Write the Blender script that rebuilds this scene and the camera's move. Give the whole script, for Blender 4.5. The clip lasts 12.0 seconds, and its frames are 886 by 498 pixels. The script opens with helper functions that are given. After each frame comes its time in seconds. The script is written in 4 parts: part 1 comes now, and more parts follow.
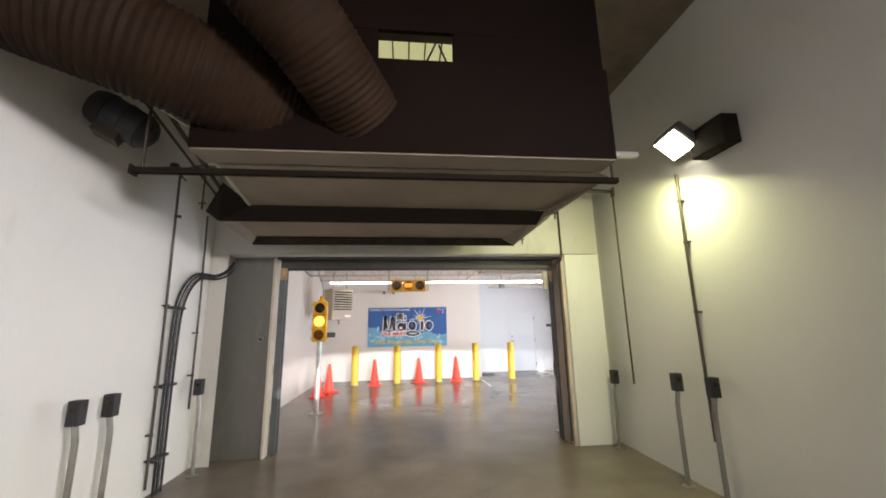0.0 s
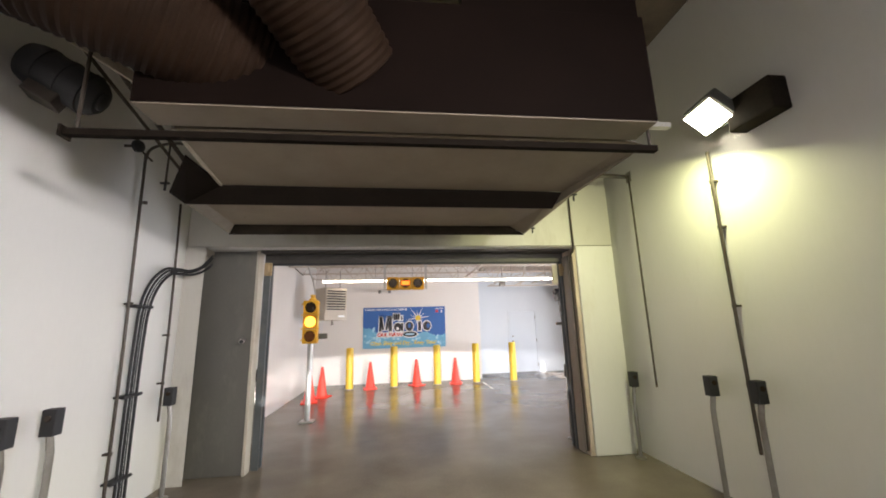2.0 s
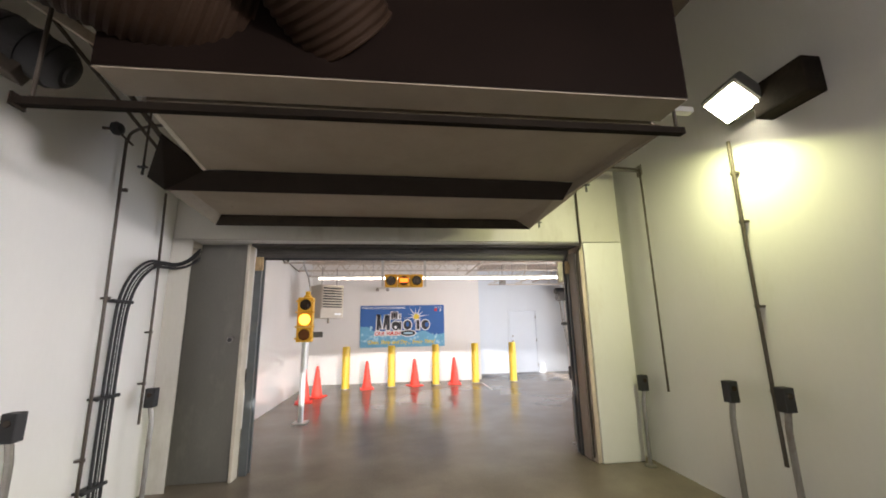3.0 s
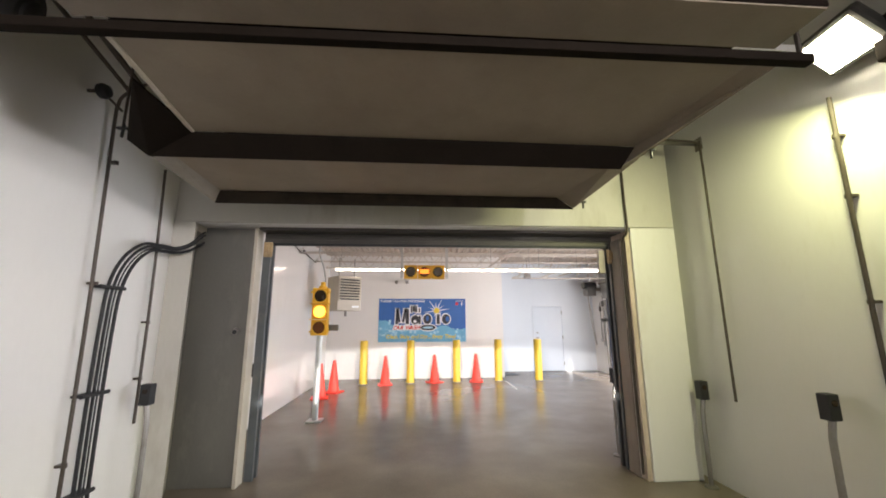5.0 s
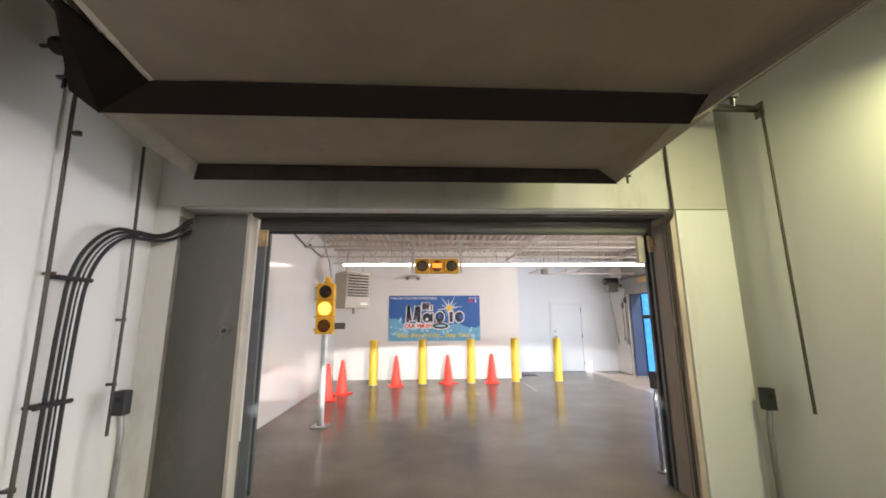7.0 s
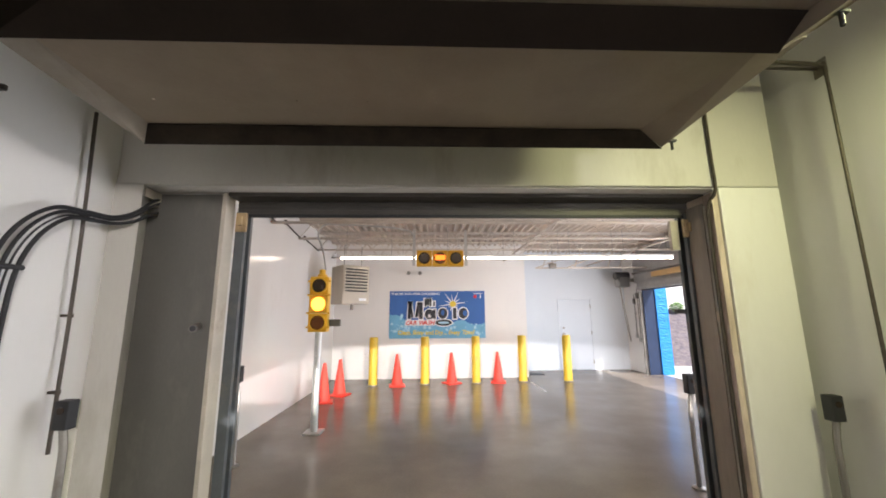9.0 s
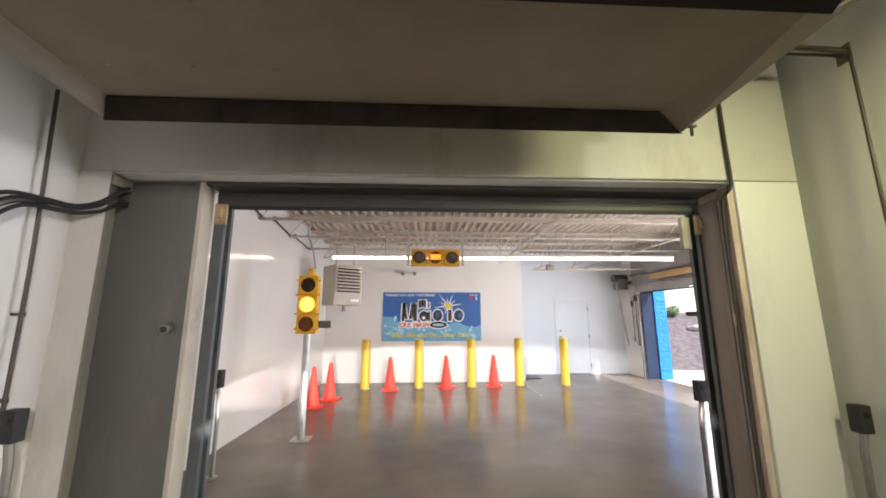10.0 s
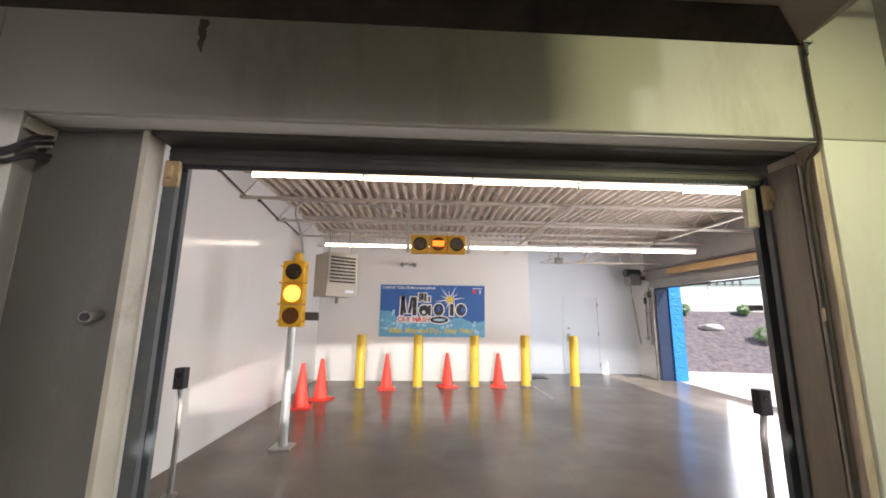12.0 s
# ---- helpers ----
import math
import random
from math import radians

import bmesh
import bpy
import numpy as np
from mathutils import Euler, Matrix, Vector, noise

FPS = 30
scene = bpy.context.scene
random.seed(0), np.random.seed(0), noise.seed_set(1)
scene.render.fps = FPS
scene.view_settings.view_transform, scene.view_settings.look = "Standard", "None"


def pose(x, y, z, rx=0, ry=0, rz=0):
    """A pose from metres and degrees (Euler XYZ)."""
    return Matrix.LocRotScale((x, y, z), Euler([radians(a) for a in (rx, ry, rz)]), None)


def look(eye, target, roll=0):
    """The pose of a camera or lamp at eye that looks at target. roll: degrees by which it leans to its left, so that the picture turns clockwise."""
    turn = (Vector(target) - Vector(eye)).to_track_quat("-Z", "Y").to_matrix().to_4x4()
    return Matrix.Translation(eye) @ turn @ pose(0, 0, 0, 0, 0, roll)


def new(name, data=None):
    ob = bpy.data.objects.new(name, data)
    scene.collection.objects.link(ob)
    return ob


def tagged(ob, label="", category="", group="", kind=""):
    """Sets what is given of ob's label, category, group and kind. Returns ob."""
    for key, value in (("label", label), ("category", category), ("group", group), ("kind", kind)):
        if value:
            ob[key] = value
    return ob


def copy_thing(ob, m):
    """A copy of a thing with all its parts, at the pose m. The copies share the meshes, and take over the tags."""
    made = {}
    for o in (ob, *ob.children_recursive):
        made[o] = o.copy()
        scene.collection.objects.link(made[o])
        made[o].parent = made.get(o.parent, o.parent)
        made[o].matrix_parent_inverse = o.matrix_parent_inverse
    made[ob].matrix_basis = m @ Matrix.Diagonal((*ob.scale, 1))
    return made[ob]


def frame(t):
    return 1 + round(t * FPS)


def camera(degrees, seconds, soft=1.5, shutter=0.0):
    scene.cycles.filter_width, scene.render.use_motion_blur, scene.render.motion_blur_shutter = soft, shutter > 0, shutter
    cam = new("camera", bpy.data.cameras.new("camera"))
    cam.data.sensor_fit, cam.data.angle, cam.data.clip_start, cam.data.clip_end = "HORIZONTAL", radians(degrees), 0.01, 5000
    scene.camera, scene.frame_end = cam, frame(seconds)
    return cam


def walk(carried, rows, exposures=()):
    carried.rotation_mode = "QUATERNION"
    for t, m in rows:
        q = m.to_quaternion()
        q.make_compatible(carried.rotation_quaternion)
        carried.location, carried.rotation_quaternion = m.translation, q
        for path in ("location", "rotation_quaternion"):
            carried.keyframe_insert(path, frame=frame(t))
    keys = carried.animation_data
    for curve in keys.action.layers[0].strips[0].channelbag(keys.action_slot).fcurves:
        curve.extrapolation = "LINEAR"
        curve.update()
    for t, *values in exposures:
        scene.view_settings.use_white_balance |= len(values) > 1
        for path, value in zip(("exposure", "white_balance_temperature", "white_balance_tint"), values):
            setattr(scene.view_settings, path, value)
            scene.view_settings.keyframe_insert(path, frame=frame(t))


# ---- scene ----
cam = camera(99.9, 12.0, soft=1.8)
PATH = [
    (0, (0.03, 0.012, 1.634), (0.236, 1.961, 2.036), -1.1),
    (0.5, (0.022, 0.138, 1.622), (0.246, 2.084, 2.022), -1.2),
    (1, (0.015, 0.267, 1.62), (0.244, 2.212, 2.026), -1.4),
    (1.5, (0.011, 0.392, 1.617), (0.249, 2.337, 2.019), -1.6),
    (2, (0.013, 0.514, 1.615), (0.241, 2.459, 2.02), -1.6),
    (2.5, (0.017, 0.635, 1.62), (0.248, 2.581, 2.021), -1.3),
    (3, (0.014, 0.762, 1.617), (0.249, 2.708, 2.017), -1.1),
    (5, (-0.008, 1.287, 1.611), (0.126, 3.247, 1.986), -0.2),
    (5.5, (-0.019, 1.408, 1.611), (0.093, 3.367, 1.995), -0.1),
    (6, (-0.03, 1.55, 1.606), (0.068, 3.508, 2.002), -0.1),
    (6.5, (-0.028, 1.688, 1.599), (0.067, 3.649, 1.984), -0.2),
    (7, (-0.034, 1.817, 1.597), (0.044, 3.781, 1.964), -0.3),
    (9, (-0.041, 2.322, 1.583), (0.026, 4.29, 1.935), -0.4),
    (9.5, (-0.04, 2.435, 1.576), (0.041, 4.401, 1.934), -0.3),
    (10, (-0.047, 2.563, 1.574), (0.048, 4.527, 1.938), -0.1),
    (10.5, (-0.054, 2.716, 1.569), (0.059, 4.679, 1.934), 0.1),
    (11, (-0.056, 2.877, 1.565), (0.056, 4.839, 1.933), 0.3),
    (11.5, (-0.049, 3.042, 1.56), (0.054, 5.006, 1.929), 0.6),
    (12, (-0.065, 3.204, 1.535), (0.029, 5.172, 1.88), 0.7),
]
walk(cam, [(t, look(eye, target, roll)) for t, eye, target, roll in PATH], [(0.0, 0.39, 6580, 14), (9.0, 0.39, 6580, 14), (10.5, 0.33, 6580, 14), (12.0, 0.20, 6580, 14)])

# ---- world, sun, large lights ----
world = bpy.data.worlds.new("sky")
scene.world = world
world.use_nodes = True
wn = world.node_tree
sky = wn.nodes.new("ShaderNodeTexSky")
sky.sky_type = "NISHITA"
sky.sun_disc = False
sky.sun_elevation = radians(46)
sky.sun_rotation = radians(142.4)
wn.links.new(sky.outputs[0], wn.nodes["Background"].inputs[0])
wn.nodes["Background"].inputs[1].default_value = 0.15


def lamp(name, kind, energy, colour, m, **settings):
    data = bpy.data.lights.new(name, kind)
    data.energy, data.color = energy, colour
    for key, value in settings.items():
        if key == "size":
            data.size = value
        elif key == "size_y":
            data.shape, data.size_y = "RECTANGLE", value
        elif key == "angle":
            data.angle = value
        elif key == "soft":
            data.shadow_soft_size = value
        elif key == "spread":
            data.spread = value
    ob = new(name, data)
    ob.matrix_world = m
    return ob


lamp("sun", "SUN", 6.5, (1.0, 0.95, 0.87), look((12.1, 0.4, 10.36), (6, 8.33, 0)), angle=radians(0.5))

# light of the floodlight on the bay wall
FLOOD = Vector((2.80, 3.30, 3.41))
lamp("floodlight_lamp", "AREA", 34, (0.93, 0.98, 0.46), look(FLOOD + Vector((-0.12, 0, -0.16)), (1.4, 4.3, 0.6)), size=0.26, size_y=0.20)
# assumed whiter twin, unseen behind the camera, that lights the west wall
FLOOD_ASSUMED = Vector((2.80, -1.20, 2.95))
lamp("floodlight_lamp", "AREA", 66, (1.0, 0.97, 0.96), look(FLOOD_ASSUMED + Vector((-0.16, 0, -0.14)), (-2.5, 3.5, 1.5)), size=0.60, size_y=0.50, spread=radians(98))
# fluorescent rows of the drying room: their glowing tubes give the light
ROW_NEAR, ROW_FAR = (-1.75, 4.65, 6.70, 2.860), (-1.95, 5.25, 10.2, 2.82)
# fill light from an assumed open entrance of the wash bay, unseen behind the camera
ENTRY_X0, ENTRY_X1, ENTRY_H = -1.75, 2.35, 2.70
lamp("entrance_fill", "AREA", 25, (0.90, 0.94, 1.0), look(((ENTRY_X0 + ENTRY_X1) / 2, -5.98, ENTRY_H / 2), ((ENTRY_X0 + ENTRY_X1) / 2, 0, ENTRY_H / 2)), size=ENTRY_X1 - ENTRY_X0, size_y=ENTRY_H)
# low beams of the car that carries the camera, held at the middle of its way: wide flat cones, cut off level with the lamps
for x in (-0.42, 0.92):
    beam = lamp("headlamp", "SPOT", 1000, (1.0, 0.97, 0.92), look((x, 3.4, 0.93), (x + 0.1, 13.4, 0.13)), soft=0.03)
    beam.data.spot_size, beam.data.spot_blend = radians(9), 0.3
    beam.scale = (8, 1, 1)
# daylight through the exit of the drying room
lamp("exit_daylight", "AREA", 200, (0.86, 0.92, 1.0), look((5.785, 8.5, 1.15), (0, 8.5, 1.0)), size=4.0, size_y=2.2)

# ---- materials ----


def material(name):
    m = bpy.data.materials.new(name)
    m.use_nodes = True
    return m, m.node_tree.nodes, m.node_tree.links, m.node_tree.nodes["Principled BSDF"]


def surface(name, colour, rough=0.5, metal=0.0, vary=0.12, scale=6.0, fine=60.0, bump=0.1, depth=0.01, stain=None, stain_scale=1.3, stain_at=0.62, stain_soft=0.1, streak=1.0, random_vary=0.0, spec=0.5):
    """A surface with variation at two scales, fine relief, and stains where they are given."""
    m, n, l, p = material(name)
    co = n.new("ShaderNodeTexCoord")
    geo = n.new("ShaderNodeNewGeometry")
    mapping = n.new("ShaderNodeMapping")
    mapping.inputs["Scale"].default_value = (1, 1, streak)
    l.new(geo.outputs["Position"], mapping.inputs["Vector"])
    big = n.new("ShaderNodeTexNoise")
    big.inputs["Scale"].default_value, big.inputs["Detail"].default_value = scale, 5
    small = n.new("ShaderNodeTexNoise")
    small.inputs["Scale"].default_value, small.inputs["Detail"].default_value = fine, 4
    l.new(mapping.outputs[0], big.inputs["Vector"])
    l.new(mapping.outputs[0], small.inputs["Vector"])
    total = n.new("ShaderNodeMath")
    total.operation = "MULTIPLY_ADD"
    total.inputs[1].default_value = 0.35
    l.new(small.outputs["Fac"], total.inputs[0])
    l.new(big.outputs["Fac"], total.inputs[2])
    ramp = n.new("ShaderNodeMapRange")
    ramp.inputs["From Min"].default_value, ramp.inputs["From Max"].default_value = 0.4, 0.95
    ramp.inputs["To Min"].default_value, ramp.inputs["To Max"].default_value = 1 - vary, 1 + vary
    l.new(total.outputs[0], ramp.inputs["Value"])
    tint = n.new("ShaderNodeVectorMath")
    tint.operation = "SCALE"
    tint.inputs[0].default_value = colour
    l.new(ramp.outputs[0], tint.inputs["Scale"])
    out = tint.outputs[0]
    if random_vary:
        info = n.new("ShaderNodeObjectInfo")
        rr = n.new("ShaderNodeMapRange")
        rr.inputs["To Min"].default_value, rr.inputs["To Max"].default_value = 1 - random_vary, 1 + random_vary
        l.new(info.outputs["Random"], rr.inputs["Value"])
        again = n.new("ShaderNodeVectorMath")
        again.operation = "SCALE"
        l.new(out, again.inputs[0])
        l.new(rr.outputs[0], again.inputs["Scale"])
        out = again.outputs[0]
    if stain:
        spots = n.new("ShaderNodeTexNoise")
        spots.inputs["Scale"].default_value, spots.inputs["Detail"].default_value, spots.inputs["Roughness"].default_value = stain_scale, 8, 0.68
        l.new(mapping.outputs[0], spots.inputs["Vector"])
        cut = n.new("ShaderNodeMapRange")
        cut.inputs["From Min"].default_value, cut.inputs["From Max"].default_value = stain_at - stain_soft, stain_at + stain_soft
        l.new(spots.outputs["Fac"], cut.inputs["Value"])
        mix = n.new("ShaderNodeMix")
        mix.data_type = "RGBA"
        l.new(cut.outputs[0], mix.inputs["Factor"])
        l.new(out, mix.inputs["A"])
        mix.inputs["B"].default_value = (*stain, 1)
        out = mix.outputs["Result"]
    l.new(out, p.inputs["Base Color"])
    rr = n.new("ShaderNodeMapRange")
    rr.inputs["To Min"].default_value, rr.inputs["To Max"].default_value = max(0.03, rough - 0.12), min(1, rough + 0.12)
    l.new(big.outputs["Fac"], rr.inputs["Value"])
    l.new(rr.outputs[0], p.inputs["Roughness"])
    p.inputs["Metallic"].default_value = metal
    p.inputs["Specular IOR Level"].default_value = spec
    if bump:
        b = n.new("ShaderNodeBump")
        b.inputs["Strength"].default_value, b.inputs["Distance"].default_value = bump, depth
        l.new(total.outputs[0], b.inputs["Height"])
        l.new(b.outputs[0], p.inputs["Normal"])
    return m


def glowing(name, colour, strength):
    m, n, l, p = material(name)
    p.inputs["Base Color"].default_value = (*colour, 1)
    p.inputs["Emission Color"].default_value = (*colour, 1)
    p.inputs["Emission Strength"].default_value = strength
    return m


def floor_material():
    """Trowelled concrete with dark wet patches that shine."""
    m = surface("wet_concrete", (0.205, 0.174, 0.148), 0.42, 0, 0.30, 1.6, 45, 0.05, 0.001, (0.150, 0.125, 0.105), 0.9, 0.58, 0.34)
    n, l = m.node_tree.nodes, m.node_tree.links
    p = n["Principled BSDF"]
    geo = n.new("ShaderNodeNewGeometry")
    wet = n.new("ShaderNodeTexNoise")
    wet.inputs["Scale"].default_value, wet.inputs["Detail"].default_value = 0.8, 4
    l.new(geo.outputs["Position"], wet.inputs["Vector"])
    # the film of water lies round a low spot of the drying room; the dry slab shines less
    low = n.new("ShaderNodeMapping")
    low.vector_type = "POINT"
    low.inputs["Location"].default_value, low.inputs["Scale"].default_value = (-0.36, -2.70, 0), (0.30, 0.34, 0)
    l.new(geo.outputs["Position"], low.inputs["Vector"])
    far = n.new("ShaderNodeVectorMath")
    far.operation = "LENGTH"
    l.new(low.outputs[0], far.inputs[0])
    film = n.new("ShaderNodeMath")
    film.operation = "MULTIPLY_ADD"
    film.inputs[1].default_value = -0.45
    l.new(far.outputs["Value"], film.inputs[0])
    l.new(wet.outputs["Fac"], film.inputs[2])
    shine = n.new("ShaderNodeMapRange")
    shine.inputs["From Min"].default_value, shine.inputs["From Max"].default_value = 0.0, 0.42
    shine.inputs["To Min"].default_value, shine.inputs["To Max"].default_value = 0.10, 0.55
    l.new(film.outputs[0], shine.inputs["Value"])
    l.new(shine.outputs[0], p.inputs["Specular IOR Level"])
    rr = n.new("ShaderNodeMapRange")
    rr.inputs["To Min"].default_value, rr.inputs["To Max"].default_value = 0.262, 0.15
    l.new(wet.outputs["Fac"], rr.inputs["Value"])
    l.new(rr.outputs[0], p.inputs["Roughness"])
    return m


WALL = surface("white_wall_panel", (0.78, 0.77, 0.75), 0.45, 0, 0.03, 1.2, 30, 0.05, 0.004, (0.66, 0.62, 0.56), 0.9, 0.68, streak=0.35)
# white recess paint with the blue of the exit daylight mixed in
WALL_DAYLIT = surface("daylit_wall_paint", (0.70, 0.75, 0.81), 0.5, 0, 0.03, 1.5, 45, 0.06, 0.004, (0.60, 0.63, 0.68), 1.1, 0.70, streak=0.4)
WALL_ROOM = surface("white_wall_paint", (0.80, 0.78, 0.76), 0.43, 0, 0.03, 1.5, 45, 0.06, 0.004, (0.70, 0.67, 0.62), 1.1, 0.70, streak=0.4)
WALL_GLOSS = surface("glossy_white_wall_paint", (0.80, 0.78, 0.76), 0.13, 0, 0.03, 1.5, 45, 0.06, 0.004, (0.70, 0.67, 0.62), 1.1, 0.70, streak=0.4)
LINTEL = surface("grimy_shaded_paint", (0.58, 0.56, 0.51), 0.5, 0, 0.06, 1.4, 40, 0.06, 0.004, (0.40, 0.37, 0.31), 1.2, 0.66, streak=0.3)
GRIME = surface("brown_grime", (0.16, 0.135, 0.105), 0.7, 0, 0.3, 20, 90, 0.1)
CEIL = surface("dark_ceiling", (0.18, 0.14, 0.11), 0.8, 0, 0.3, 3, 40, 0.2)
PAINT_GREY = surface("grey_hood_paint", (0.27, 0.225, 0.17), 0.55, 0, 0.10, 2.5, 70, 0.08, 0.004, (0.20, 0.16, 0.12), 1.8, 0.62, 0.2)
# hood grey made paler for the left lip: light off the west wall
SIDE_LIT = surface("wall_lit_side_grey", (0.33, 0.30, 0.26), 0.6, 0, 0.12, 3, 60, 0.08, 0.004, (0.22, 0.19, 0.15), 2.2, 0.6, 0.2)
# dark steel and paint; on the hood these colours hold the shade of its edges
HOOD_DARK = surface("dark_steel_hood_shade", (0.014, 0.0105, 0.008), 0.8, 0.0, 0.25, 4, 50, 0.1, spec=0.05)
HOOD_LIP = surface("dark_paint_hood_shade", (0.028, 0.022, 0.016), 0.8, 0.0, 0.3, 5, 50, 0.1, 0.004, (0.014, 0.010, 0.008), 3.5, 0.55, spec=0.08)
PLENUM = surface("brown_plenum_paint", (0.0088, 0.0052, 0.0040), 0.7, 0, 0.25, 2, 50, 0.12, spec=0.05)
HOSE = surface("brown_duct_hose", (0.022, 0.0120, 0.0072), 0.7, 0, 0.25, 5, 80, 0.25, spec=0.1)
CURTAIN = surface("dark_curtain_slats", (0.085, 0.078, 0.072), 0.5, 0.3, 0.2, 5, 60, 0.1)
STEEL = surface("dull_steel", (0.30, 0.28, 0.26), 0.45, 0.7, 0.2, 4, 60, 0.12, 0.004, (0.16, 0.12, 0.09), 2.2, 0.63)
HEADER = surface("blue_grey_header", (0.36, 0.35, 0.34), 0.5, 0.1, 0.15, 4, 60, 0.08)
RAIL = surface("dark_guide_rail", (0.12, 0.135, 0.145), 0.45, 0.4, 0.2, 5, 60, 0.1, 0.004, (0.20, 0.18, 0.15), 2.5, 0.62)
GUIDE = surface("brown_guide_cover", (0.36, 0.31, 0.25), 0.45, 0.1, 0.2, 4, 60, 0.1, 0.004, (0.17, 0.16, 0.15), 2.0, 0.55, streak=0.15)
GALV = surface("galvanised_steel", (0.52, 0.52, 0.51), 0.4, 0.6, 0.12, 9, 70, 0.08)
COVER = surface("grey_cover_paint", (0.14, 0.135, 0.12), 0.42, 0.1, 0.14, 2.0, 60, 0.06, 0.004, (0.21, 0.195, 0.17), 1.5, 0.64, streak=0.4)
PANEL = surface("dark_grey_panel", (0.10, 0.097, 0.09), 0.42, 0.1, 0.12, 2.0, 60, 0.06, 0.004, (0.15, 0.14, 0.125), 1.5, 0.64)
TRIM = surface("pale_steel_trim", (0.55, 0.50, 0.42), 0.5, 0.1, 0.12, 5, 60, 0.1, 0.004, (0.33, 0.26, 0.19), 2.5, 0.64)
TAN = surface("tan_zinc_plate", (0.48, 0.35, 0.19), 0.5, 0.1, 0.2, 7, 70, 0.1, 0.004, (0.20, 0.14, 0.08), 4.0, 0.62)
JAMB = surface("tan_jamb_lining", (0.74, 0.62, 0.52), 0.5, 0.1, 0.15, 5, 60, 0.1, 0.004, (0.22, 0.17, 0.12), 2.5, 0.6, streak=0.15)
BLACK = surface("black_rubber", (0.020, 0.020, 0.022), 0.55, 0, 0.2, 8, 90, 0.15)
PIPE = surface("brown_conduit", (0.075, 0.06, 0.048), 0.5, 0.3, 0.2, 8, 80, 0.1)
PIPE_PALE = surface("painted_conduit", (0.50, 0.48, 0.42), 0.5, 0, 0.12, 8, 80, 0.1)
DECK = surface("painted_roof_deck", (0.68, 0.59, 0.51), 0.55, 0.1, 0.12, 3, 50, 0.08, 0.004, (0.44, 0.38, 0.32), 1.8, 0.66)
JOIST = surface("painted_steel_joist", (0.58, 0.52, 0.46), 0.55, 0.2, 0.15, 5, 60, 0.1)
YELLOW = surface("yellow_plastic", (0.78, 0.52, 0.035), 0.38, 0, 0.08, 4, 70, 0.05, 0.003, (0.46, 0.32, 0.05), 3.5, 0.68)
SIGNAL = surface("yellow_signal_paint", (0.78, 0.43, 0.02), 0.42, 0, 0.08, 6, 70, 0.06)
ORANGE = surface("orange_cone_plastic", (0.92, 0.065, 0.04), 0.45, 0, 0.08, 6, 70, 0.06, 0.003, (0.45, 0.06, 0.04), 5, 0.70)
LENS_DARK = surface("dark_signal_lens", (0.035, 0.022, 0.014), 0.25, 0, 0.2, 9, 60, 0.1)
LENS_LIT = glowing("lit_amber_lens", (1.0, 0.40, 0.05), 3.2)
PANEL_LIT = glowing("lit_orange_panel", (1.0, 0.22, 0.02), 1.7)
LENS_RED = surface("amber_signal_lens", (0.14, 0.05, 0.015), 0.25, 0, 0.2, 9, 60, 0.1)
TUBE = glowing("fluorescent_tube", (1.0, 0.86, 0.70), 12.0)
TUBE_WARM = glowing("warm_fluorescent_tube", (1.0, 0.80, 0.58), 10.0)
FLOOD_FACE = glowing("floodlight_face", (1.0, 0.96, 0.72), 30.0)
# glow that stands in for light on the bay ceiling
CEILING_GLOW = glowing("lit_ceiling_glow", (0.75, 0.75, 0.38), 0.45)
WHITE_METAL = surface("white_enamel", (0.72, 0.71, 0.69), 0.4, 0, 0.05, 6, 60, 0.04)
HEATER = surface("grey_heater_enamel", (0.50, 0.44, 0.36), 0.45, 0.1, 0.08, 5, 60, 0.05)
# white door, given the same daylight tint as the recess
DOOR_PAINT = surface("daylit_door_paint", (0.64, 0.69, 0.76), 0.4, 0, 0.03, 2, 50, 0.04)
# dark blue that stands for shade in the exit reveal
NAVY = surface("shaded_reveal_blue", (0.012, 0.030, 0.085), 0.5, 0, 0.15, 6, 40, 0.3, 0.006)
BLUE = surface("blue_block_paint", (0.012, 0.24, 0.70), 0.5, 0, 0.15, 6, 40, 0.5, 0.012)
WOOD = surface("pine_beam", (0.52, 0.34, 0.15), 0.6, 0, 0.15, 3, 40, 0.15, streak=6)
FLOOR = floor_material()
OUT_CONCRETE = surface("sunlit_concrete", (0.66, 0.64, 0.61), 0.8, 0, 0.08, 1.5, 40, 0.15)
MULCH = surface("dark_mulch", (0.15, 0.13, 0.15), 0.95, 0, 0.5, 9, 60, 0.9, 0.05, (0.25, 0.21, 0.20), 6, 0.55)
ROCK = surface("pale_rock", (0.50, 0.47, 0.44), 0.85, 0, 0.2, 4, 30, 0.5, 0.02)
LEAF = surface("shrub_leaf", (0.17, 0.30, 0.10), 0.6, 0, 0.3, 12, 60, 0.1)
SIGN_BLUE = surface("printed_blue_banner", (0.03, 0.13, 0.42), 0.4, 0, 0.06, 3, 60, 0.02)
SIGN_FOAM = surface("printed_foam_blue", (0.40, 0.66, 0.80), 0.4, 0, 0.10, 5, 60, 0.02)
SIGN_LIGHT = surface("printed_pale_blue", (0.16, 0.44, 0.66), 0.4, 0, 0.10, 5, 60, 0.02)
SIGN_WHITE = surface("printed_white", (0.85, 0.86, 0.88), 0.4, 0, 0.03, 5, 60, 0.02)
SIGN_BLACK = surface("printed_black", (0.03, 0.03, 0.04), 0.4, 0, 0.1, 5, 60, 0.02)
SIGN_RED = surface("printed_red", (0.70, 0.03, 0.03), 0.4, 0, 0.05, 5, 60, 0.02)
